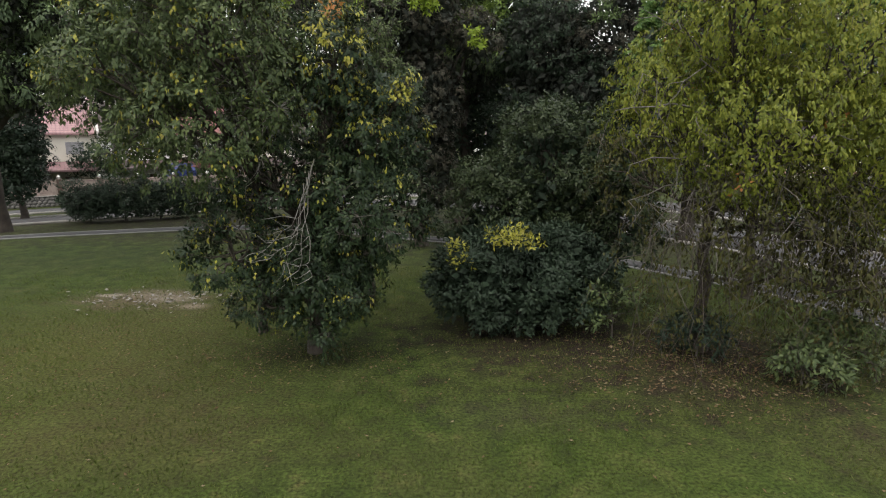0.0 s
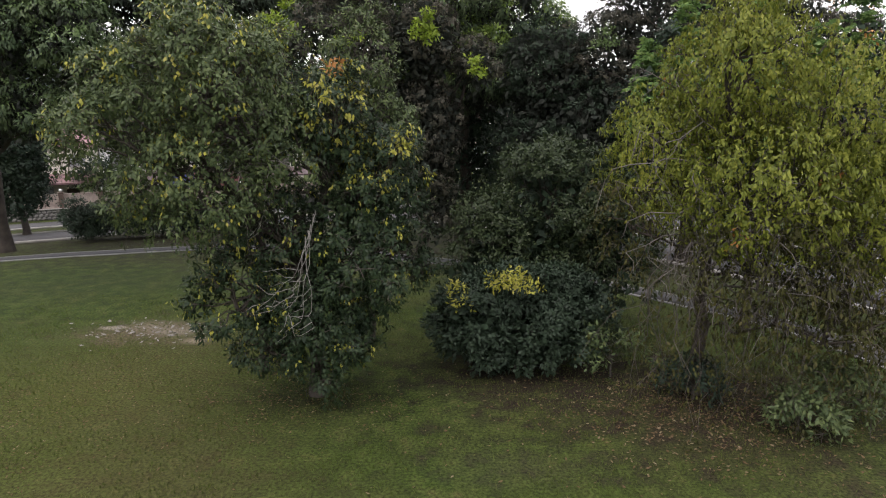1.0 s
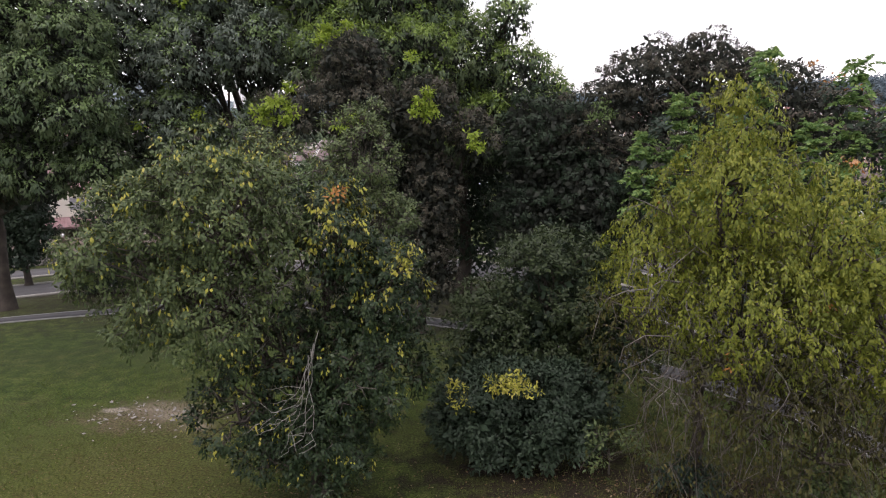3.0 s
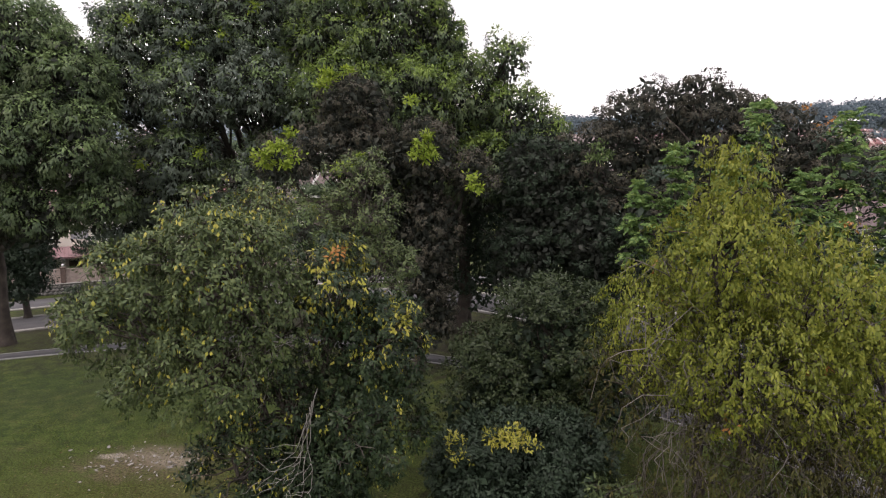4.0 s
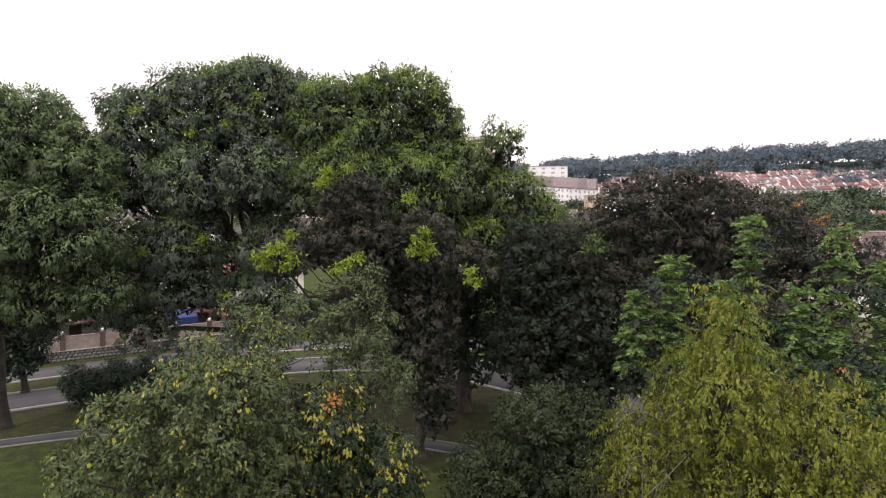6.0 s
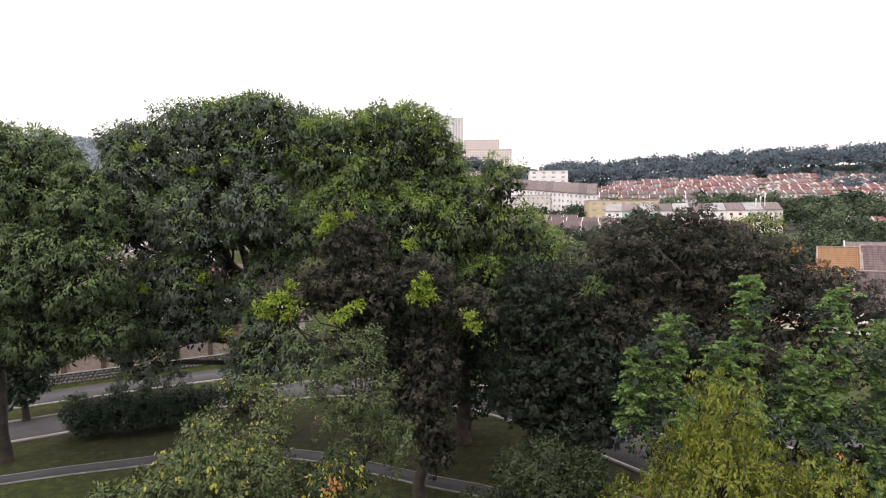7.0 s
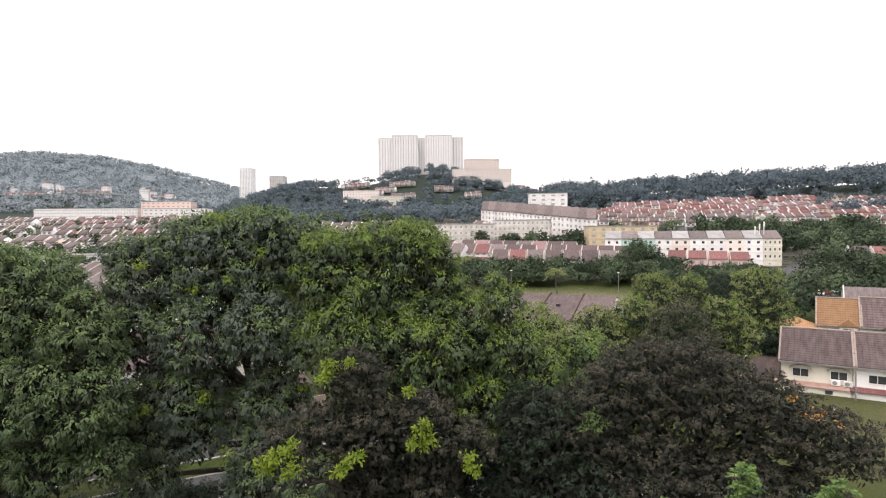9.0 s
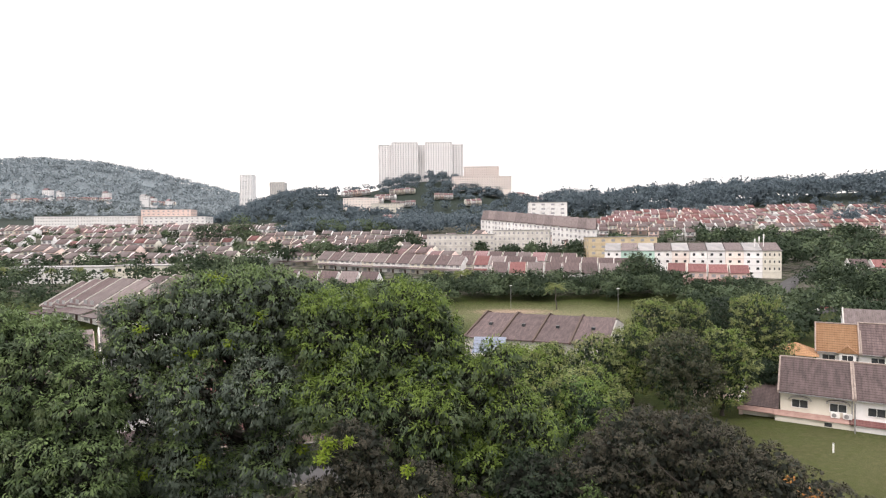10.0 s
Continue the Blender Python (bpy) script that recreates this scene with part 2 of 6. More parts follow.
ROOF_BROWN = tiled_roof("weathered_brown_tiles", (0.083, 0.060, 0.059), (0.153, 0.111, 0.108))
ROOF_GREY = tiled_roof("grey_brown_tiles", (0.143, 0.116, 0.110), (0.236, 0.194, 0.190))
ROOF_RED = tiled_roof("red_tiles", (0.183, 0.073, 0.069), (0.249, 0.115, 0.108))
ROOF_CORAL = tiled_roof("coral_tiles", (0.242, 0.141, 0.144), (0.302, 0.192, 0.193))
ROOF_ORANGE = tiled_roof("orange_tiles", (0.323, 0.176, 0.084), (0.381, 0.218, 0.113))
ROOF_FLAT = surface("flat_roof_felt", (0.253, 0.253, 0.253), (0.378, 0.369, 0.360), 0.3, 10, 0.9, 0.2)
ROOFS = [ROOF_BROWN, ROOF_GREY, ROOF_RED, ROOF_CORAL, ROOF_ORANGE]


# ---------- land ----------
def lerp_table(v, ks, vs):
    return np.interp(v, ks, vs)


def bump_at(x, y, cx, cy, sx, sy, h, turn=0.0):
    c, s = math.cos(turn), math.sin(turn)
    u, v = (x - cx) * c + (y - cy) * s, -(x - cx) * s + (y - cy) * c
    return h * np.exp(-(u / sx) ** 2 - (v / sy) ** 2)


def land(x, y):
    """The height of the ground: a level park, a town that climbs slowly, wooded hills behind it."""
    x, y = np.asarray(x, float), np.asarray(y, float)
    z = lerp_table(y, [0, 180, 225, 280, 330, 400, 450, 520, 650, 800, 1200, 2500], [0, 0, 3, 6, 10, 18, 23, 27, 36, 48, 60, 60])
    z = z - 0.9 * np.clip((-0.533 * x + 0.846 * y - 36) / 20, 0, 1) * np.clip((110 - y) / 30, 0, 1)
    z = z + bump_at(x, y, -72, 128, 30, 26, 4.5) + bump_at(x, y, -900, 1230, 450, 150, 46)
    z = z + bump_at(x, y, -15, 930, 165, 140, 60)
    z = z + bump_at(x, y, -205, 830, 70, 110, 24)
    z = z + bump_at(x, y, 330, 570, 250, 130, 14)
    z = z + bump_at(x, y, 330, 720, 260, 95, 17) + bump_at(x, y, 620, 660, 220, 120, 28)
    z = z + bump_at(x, y, -1400, 1900, 520, 420, 192) + bump_at(x, y, -850, 1850, 420, 300, 85)
    return z


# ---------- mesh helpers ----------
def part(name, bm, material, parent=None, label=""):
    me = bpy.data.meshes.new(name)
    bm.to_mesh(me)
    bm.free()
    me.materials.append(material)
    ob = new(name, me)
    ob.parent = parent
    if label:
        tagged(ob, label)
    return ob


def mesh_of(name, verts, faces, material, parent=None, smooth=False):
    """A mesh from arrays; faces all have the same number of corners."""
    verts, faces = np.asarray(verts, np.float32), np.asarray(faces, np.int32)
    me = bpy.data.meshes.new(name)
    k = faces.shape[1]
    me.vertices.add(len(verts))
    me.vertices.foreach_set("co", verts.ravel())
    me.loops.add(faces.size)
    me.loops.foreach_set("vertex_index", faces.ravel())
    me.polygons.add(len(faces))
    me.polygons.foreach_set("loop_start", np.arange(0, faces.size, k, dtype=np.int32))
    if smooth:
        me.polygons.foreach_set("use_smooth", np.ones(len(faces), bool))
    me.update(calc_edges=True)
    me.materials.append(material)
    ob = new(name, me)
    ob.parent = parent
    return ob


def box(bm, x0, x1, y0, y1, z0, z1, bevel=0.0):
    r = bmesh.ops.create_cube(bm, size=1.0, matrix=Matrix.Translation(((x0 + x1) / 2, (y0 + y1) / 2, (z0 + z1) / 2)) @ Matrix.Diagonal((x1 - x0, y1 - y0, z1 - z0, 1)))
    if bevel:
        es = list({e for v in r["verts"] for e in v.link_edges})
        bmesh.ops.bevel(bm, geom=es, offset=bevel, segments=1, affect="EDGES")
    return bm


def boxes(*bs, bevel=0.0):
    bm = bmesh.new()
    for b in bs:
        box(bm, *b, bevel=bevel)
    return bm


def prism(profile, x0, x1):
    """A solid with the profile (y, z) from x0 to x1."""
    bm = bmesh.new()
    a = [bm.verts.new((x0, y, z)) for y, z in profile]
    b = [bm.verts.new((x1, y, z)) for y, z in profile]
    bm.faces.new(a[::-1])
    bm.faces.new(b)
    for i in range(len(a)):
        j = (i + 1) % len(a)
        bm.faces.new((a[i], a[j], b[j], b[i]))
    bmesh.ops.recalc_face_normals(bm, faces=bm.faces)
    return bm


def thing(name, m, label, category, group="", kind=""):
    ob = new(name)
    ob.matrix_world = m
    return tagged(ob, label, category, group, kind)


def unit(v):
    return v / np.maximum(np.linalg.norm(v, axis=-1, keepdims=True), 1e-9)


def tubes(paths, sides=5):
    """Tapered tubes along paths of (points, radii); returns vertices and quads."""
    vs, fs, n0 = [], [], 0
    ang = np.linspace(0, 2 * np.pi, sides, endpoint=False)
    for pts, rad in paths:
        pts, rad = np.asarray(pts, float), np.asarray(rad, float)
        tan = unit(np.gradient(pts, axis=0))
        ref = np.where(np.abs(tan[:, 2:3]) > 0.9, np.array([[1.0, 0, 0]]), np.array([[0, 0, 1.0]]))
        u = unit(np.cross(tan, ref))
        w = np.cross(tan, u)
        ring = pts[:, None] + rad[:, None, None] * (np.cos(ang)[None, :, None] * u[:, None] + np.sin(ang)[None, :, None] * w[:, None])
        k = len(pts)
        vs.append(ring.reshape(-1, 3))
        i = np.arange(k - 1)[:, None] * sides
        j = np.arange(sides)[None]
        jn = (j + 1) % sides
        fs.append((n0 + np.stack([i + j, i + jn, i + sides + jn, i + sides + j], -1)).reshape(-1, 4))
        n0 += k * sides
    return np.concatenate(vs), np.concatenate(fs)


def wander(rng, a, b, n=5, bend=0.12, sag=0.0):
    """Points from a to b on a crooked line."""
    a, b = np.asarray(a, float), np.asarray(b, float)
    s = np.linspace(0, 1, n)[:, None]
    d = np.linalg.norm(b - a)
    off = rng.normal(0, bend * d, (n, 3)) * (np.sin(np.pi * s))
    p = a + (b - a) * s + off
    p[:, 2] += sag * d * np.sin(np.pi * s[:, 0])
    return p


def leaf_arrays(rng, P, D, L, W, cup=0.25, face=None, loose=0.55):
    """One folded leaf of two triangles at each place: base, two sides, tip. face: the way its blade tends to look."""
    n = len(P)
    tilt = unit(rng.normal(size=(n, 3)))
    side = unit(np.cross(D, tilt if face is None else unit(face + loose * tilt)))
    up = np.cross(side, D)
    if face is not None:
        turn = np.where((up * face).sum(1) < 0, -1.0, 1.0)[:, None]
        side, up = side * turn, up * turn
    mid = P + D * (L * 0.42)[:, None] + up * (L * cup * 0.35)[:, None]
    v = np.stack([P, mid + side * (W * 0.5)[:, None] - up * (W * cup)[:, None], P + D * L[:, None], mid - side * (W * 0.5)[:, None] - up * (W * cup)[:, None]], 1)
    i = np.arange(n)[:, None] * 4
    return v.reshape(-1, 3), np.concatenate([i + np.array([[0, 1, 2]]), i + np.array([[0, 2, 3]])], 0)


def soften(ob, face, soft):
    """Lets the blades of a clump catch the light together: their normals lean to the way the clump faces."""
    me = ob.data
    n = len(me.vertices)
    flat = np.empty(len(me.polygons) * 3)
    me.polygons.foreach_get("normal", flat)
    flat = flat.reshape(-1, 3)[: n // 4]
    N = np.repeat(unit(soft * unit(face) + (1 - soft) * flat), 4, 0)
    me.polygons.foreach_set("use_smooth", np.ones(len(me.polygons), bool))
    me.normals_split_custom_set_from_vertices(N.tolist())


def leaves(name, rng, P, D, L, W, material, parent, face=None, soft=0.0):
    v, f = leaf_arrays(rng, P, D, L, W, 0.25, face, 0.55 - 0.4 * soft)
    ob = mesh_of(name, v, f, material, parent)
    if soft and face is not None and len(P):
        soften(ob, face, soft)
    return ob


def sphere_dirs(rng, n):
    return unit(rng.normal(size=(n, 3)))


def clumps_of(rng, lobes, n, low=0.62, high=0.98, back=1.0, apart=0.0):
    """Places of leaf clumps near the skin of a crown made of lobes (centre, radii); and the way outwards."""
    area = np.array([(l[3] * l[4] + l[4] * l[5] + l[3] * l[5]) for l in lobes])
    cs, ds, ids = [], [], []
    for li, (l, a) in enumerate(zip(lobes, area / area.sum())):
        k = max(3, int(n * a))
        d = sphere_dirs(rng, k)
        d[:, 2] = np.where(d[:, 2] < -0.55, -d[:, 2], d[:, 2])
        rho = low + (high - low) * rng.random(k) ** 0.6
        wob = 1 + 0.10 * np.sin(5 * d[:, 0] + l[0]) * np.sin(4 * d[:, 1] + l[1]) + 0.08 * np.sin(7 * d[:, 2] + l[2])
        c = np.array(l[:3]) + d * np.array(l[3:6]) * (rho * wob)[:, None]
        keep = np.ones(k, bool)
        for o in lobes:
            if o is not l:
                q = (c - np.array(o[:3])) / np.array(o[3:6])
                keep &= (q ** 2).sum(1) > 0.42
        keep &= (d[:, 1] < 0.3) | (d[:, 2] > 0.35) | (rng.random(k) < back)
        cs.append(c[keep])
        ds.append(unit(d[keep] / np.array(l[3:6])))
        ids.append(np.full(int(keep.sum()), li))
    C, out, ids = np.concatenate(cs), np.concatenate(ds), np.concatenate(ids)
    if apart:
        free = []
        for i in rng.permutation(len(C)):
            if not free or np.min(((C[free] - C[i]) ** 2).sum(1)) > apart ** 2:
                free.append(i)
        C, out, ids = C[free], out[free], ids[free]
    return C, out, ids


def foliage(rng, C, out, clump_r, twigs, per, length, width, droop, up=0.25, flat=0.75, spread=0.9, shingle=False):
    """Leaves of each clump: twig ends on its outer shell, a whorl of leaves at each. Returns leaf arrays and twig ends."""
    n = len(C)
    r = clump_r * rng.uniform(0.7, 1.25, n)
    d = unit(sphere_dirs(rng, n * twigs).reshape(n, twigs, 3) + 0.75 * out[:, None] + np.array([0, 0, up]))
    if shingle:
        d = unit(sphere_dirs(rng, n * twigs).reshape(n, twigs, 3) + 0.45 * out[:, None] + np.array([0, 0, 0.3]))
    T = C[:, None] + d * (r[:, None] * rng.uniform(0.8 if shingle else 0.55, 1.0, (n, twigs)) ** 0.7)[..., None] * np.array([1, 1, flat])
    T, d = T.reshape(-1, 3), d.reshape(-1, 3)
    m = len(T)
    D = unit(d[:, None] * 0.7 + spread * rng.normal(size=(m, per, 3)) + np.array([0, 0, -droop]))
    if shingle:
        fall = np.array([0, 0, -1.0]) + 0.75 * d * d[:, 2:3]
        D = unit(fall[:, None] * droop + 0.5 * d[:, None] + 0.4 * rng.normal(size=(m, per, 3)))
    L = length * rng.uniform(0.6, 1.25, (m, per))
    W = width * rng.uniform(0.7, 1.2, (m, per))
    P = T[:, None] + D * (0.25 * L)[..., None] + rng.normal(0, length * 0.35, (m, per, 3))
    face = np.repeat(d + np.array([0, 0, 0.1 if shingle else 0.35]), per, 0)
    return P.reshape(-1, 3), D.reshape(-1, 3), L.ravel(), W.ravel(), T, face


def tree(name, label, base, trunk_r, fork, lobes, n_clumps, clump_r, twigs, per, length, width, droop, material, seed,
         bark=None, category="tree", group="", up=0.25, flat=0.75, spread=0.9, branch_share=0.6, twig_share=0.0, crown="crown", low=0.62, fork_shift=(0, 0), kind="", shingle=False, accents=(), inner=0, shade=None, back=1.0, fresh=None, fresh_share=0.6, soft=None, limb=0.55, apart=1.35):
    """A tree of trunk, limbs that reach its lobes, branches to the clumps and a crown of single leaves."""
    rng = np.random.default_rng(seed)
    soft = (0.93 if shingle else 0.5) if soft is None else soft
    ob = thing(name, pose(*base), label, category, group, kind)
    b = np.array(base, float)
    lobes = [tuple(np.array(l[:3]) - b) + tuple(l[3:6]) for l in lobes]
    bark = bark or BARK
    f = np.array([fork_shift[0], fork_shift[1], fork])
    tp = wander(rng, (0, 0, -0.15), f, 7, 0.03)
    tr = trunk_r * np.array([1.5, 1.08, 0.95, 0.88, 0.82, 0.76, 0.7])
    v, q = tubes([(tp, tr)], 10)
    mesh_of("trunk", v, q, bark, ob, True)
    C, out, own_lobe = clumps_of(rng, lobes, n_clumps * (4 if shingle else 1), low, 0.98 - (0.5 * clump_r / np.mean([l[3] for l in lobes]) if shingle else 0.0), back, apart * clump_r if shingle else 0.0)
    limbs, boughs = [], []
    for l in lobes:
        c = np.array(l[:3])
        start = f if c[2] > fork else tp[max(1, min(5, int(6 * c[2] / fork)))]
        limbs.append((wander(rng, start, c - np.array([0, 0, 0.2 * l[5]]), 6, 0.06, 0.05), trunk_r * np.linspace(limb, 0.33 * limb, 6)))
        v, q = tubes(limbs[-1:], 6)
        mesh_of("limb", v, q, bark, ob, True)
    for c in C[rng.random(len(C)) < branch_share]:
        l = min(limbs, key=lambda p: np.linalg.norm(p[0][-1] - c))
        boughs.append((wander(rng, l[0][rng.integers(2, 6)], c, 4, 0.08, 0.04), trunk_r * np.linspace(0.2, 0.05, 4)))
    v, q = tubes(boughs, 3 if shingle else 5)
    tagged(mesh_of("branchwork", v, q, bark, ob, True), kind="stuff")
    P, D, L, W, T, face = foliage(rng, C, out, clump_r, twigs, per, length, width, droop, up, flat, spread, shingle)
    groups = dict(accents)
    of_leaf = np.repeat(own_lobe, twigs * per)
    marked = np.isin(of_leaf, list(groups.get("lobes", ())))
    thin = np.isin(of_leaf, list(groups.get("thin", ()))) & (rng.random(len(of_leaf)) < groups.get("loss", 0.5))
    young = np.zeros(len(of_leaf), bool)
    # Clump tops take a lighter colour: light from above painted in, with young growth.
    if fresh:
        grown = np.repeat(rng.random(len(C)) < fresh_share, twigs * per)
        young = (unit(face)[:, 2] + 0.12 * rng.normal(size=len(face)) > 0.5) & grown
        leaves("lit_young_leaf", rng, P[young], D[young], L[young], W[young], fresh, ob, face[young], soft)["kind"] = "stuff"
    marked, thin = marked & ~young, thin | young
    for sel, mat_ in ((~marked & ~thin, material), (marked & ~thin, groups.get("material"))):
        if sel.any():
            leaves(crown, rng, P[sel], D[sel], L[sel], W[sel], mat_, ob, face[sel], soft)
    # Darker leaves fill the lobes; their colour stands in for inner shade.
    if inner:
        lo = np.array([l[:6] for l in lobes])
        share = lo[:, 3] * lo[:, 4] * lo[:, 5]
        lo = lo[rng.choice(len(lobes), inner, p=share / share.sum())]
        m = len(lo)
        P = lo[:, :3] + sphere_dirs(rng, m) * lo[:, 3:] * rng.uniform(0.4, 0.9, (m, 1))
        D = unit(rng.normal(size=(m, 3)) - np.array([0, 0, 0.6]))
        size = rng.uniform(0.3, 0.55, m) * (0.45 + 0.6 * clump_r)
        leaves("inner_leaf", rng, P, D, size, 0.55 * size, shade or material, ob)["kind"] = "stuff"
    if twig_share:
        k = rng.random(len(T)) < twig_share
        own = np.repeat(np.arange(len(C)), twigs)[k]
        v, q = tubes([(np.stack([C[o], (C[o] + t) / 2 + rng.normal(0, 0.05, 3), t]), (0.012, 0.008, 0.003)) for o, t in zip(own, T[k])], 3)
        tagged(mesh_of("twigwork", v, q, TWIG, ob), "thin grey twigs", kind="stuff")
    return ob, C, out, T


def sprays(ob, name, rng, C, out, clump_r, twigs, per, length, width, droop, material, label=""):
    P, D, L, W, T, face = foliage(rng, C, out, clump_r, twigs, per, length, width, droop)
    s = leaves(name, rng, P, D, L, W, material, ob, face, 0.5)
    tagged(s, label, kind="stuff")
    return s


def frond_leaves(rng, T, d, length, pairs, leaflet, width, droop=0.35):
    """Feather leaves: pairs of leaflets along an arching stalk at each place. Returns leaf arrays."""
    n = len(T)
    d = unit(d * np.array([1, 1, 0.5]) + rng.normal(0, 0.35, (n, 3)) + np.array([0, 0, 0.25]))
    side = unit(np.cross(d, np.array([0, 0, 1.0])))
    s = np.linspace(0.15, 1, pairs)
    L0 = length * rng.uniform(0.7, 1.2, n)
    P = T[:, None] + d[:, None] * (L0[:, None] * s)[..., None] - np.array([0, 0, 1.0]) * (droop * L0[:, None] * s ** 2)[..., None]
    out = []
    for sg in (-1, 1):
        D = unit(side[:, None] * sg * 0.8 + d[:, None] * 0.5 + rng.normal(0, 0.2, (n, pairs, 3)) - np.array([0, 0, 0.5]))
        out.append((P, D))
    P = np.concatenate([o[0].reshape(-1, 3) for o in out])
    D = np.concatenate([o[1].reshape(-1, 3) for o in out])
    m = len(P)
    taper = np.tile(np.tile(np.sin(np.pi * (0.15 + 0.8 * s)) ** 0.5, n), 2)
    return P, D, leaflet * taper * rng.uniform(0.8, 1.15, m), width * rng.uniform(0.8, 1.2, m)


def canopies(name, rng, X, Y, R, H, per, leaf, material, label, trunkless=True):
    """A wood seen from afar: many crowns of leaf clumps, one mesh."""
    n = len(X)
    d = sphere_dirs(rng, n * per).reshape(n, per, 3)
    d[..., 2] = np.where(d[..., 2] < -0.3, -d[..., 2], d[..., 2])
    lump = 1 + 0.22 * np.sin(4 * d[..., 0] + X[:, None]) * np.sin(5 * d[..., 1] + Y[:, None]) + 0.12 * np.sin(9 * d[..., 2] + X[:, None])
    rad = lump * rng.uniform(0.72, 1.0, (n, per))
    c = np.stack([X, Y, land(X, Y) + H * 0.58], -1)
    P = c[:, None] + d * rad[..., None] * np.stack([R, R, H * 0.45], -1)[:, None]
    D = unit(d * 0.4 + rng.normal(size=(n, per, 3)) - np.array([0, 0, 0.4]))
    L = leaf * rng.uniform(0.6, 1.4, (n, per))
    face = unit(d + np.array([0, 0, 0.25])).reshape(-1, 3)
    return tagged(leaves(name, rng, P.reshape(-1, 3), D.reshape(-1, 3), L.ravel(), 0.8 * L.ravel(), material, None, face, 0.92), label, "trees", kind="stuff")


def strands(ob, rng, lobes, base, n, per, reach, leaf, width, material, name, twig_share=0.35, low=0.3):
    """Thin drooping shoots that start inside the crown and hang outwards, with leaves all along them."""
    lo = np.array(lobes)
    share = (lo[:, 3] * lo[:, 4] * lo[:, 5]) ** 0.75
    lo = lo[rng.choice(len(lo), n, p=share / share.sum())]
    d = sphere_dirs(rng, n)
    start = lo[:, :3] - np.array(base) + d * lo[:, 3:] * (low + (0.95 - low) * rng.random((n, 1)) ** 0.6)
    out = unit(d * np.array([1, 1, 0.3]) + 0.35 * rng.normal(size=(n, 3)))
    L = reach * rng.uniform(0.5, 1.3, (n, 1))
    q = np.linspace(0, 1, 4)[None, :, None]
    line = start[:, None] + out[:, None] * (0.55 * L[:, None] * q) + np.array([0, 0, 1.0]) * (L[:, None] * (0.5 * q - 1.0 * q ** 2))
    s_ = rng.random((n, per)) ** 0.8
    P = start[:, None] + out[:, None] * (0.55 * L * s_)[..., None] + np.array([0, 0, 1.0]) * (L * (0.5 * s_ - 1.0 * s_ ** 2))[..., None]
    P = (P + rng.normal(0, 0.035, P.shape)).reshape(-1, 3)
    keep = P[:, 2] > 0.1
    P = P[keep]
    D = unit(rng.normal(0, 0.5, P.shape) + np.array([0, 0, -0.9]))
    face = np.repeat(unit(d * np.array([1, 1, 0.6]) + np.array([0, 0, 0.3])), per, 0)[keep]
    m = len(P)
    tagged(leaves(name, rng, P, D, leaf * rng.uniform(0.6, 1.25, m), width * rng.uniform(0.7, 1.25, m), material, ob, face, 0.35), kind="stuff")
    k_ = np.flatnonzero(rng.random(n) < twig_share)
    v, q = tubes([(line[i_], (0.010, 0.007, 0.005, 0.002)) for i_ in k_], 3)
    tagged(mesh_of("drooping_twig", v, q, TWIG, ob), "thin grey drooping twigs", kind="stuff")


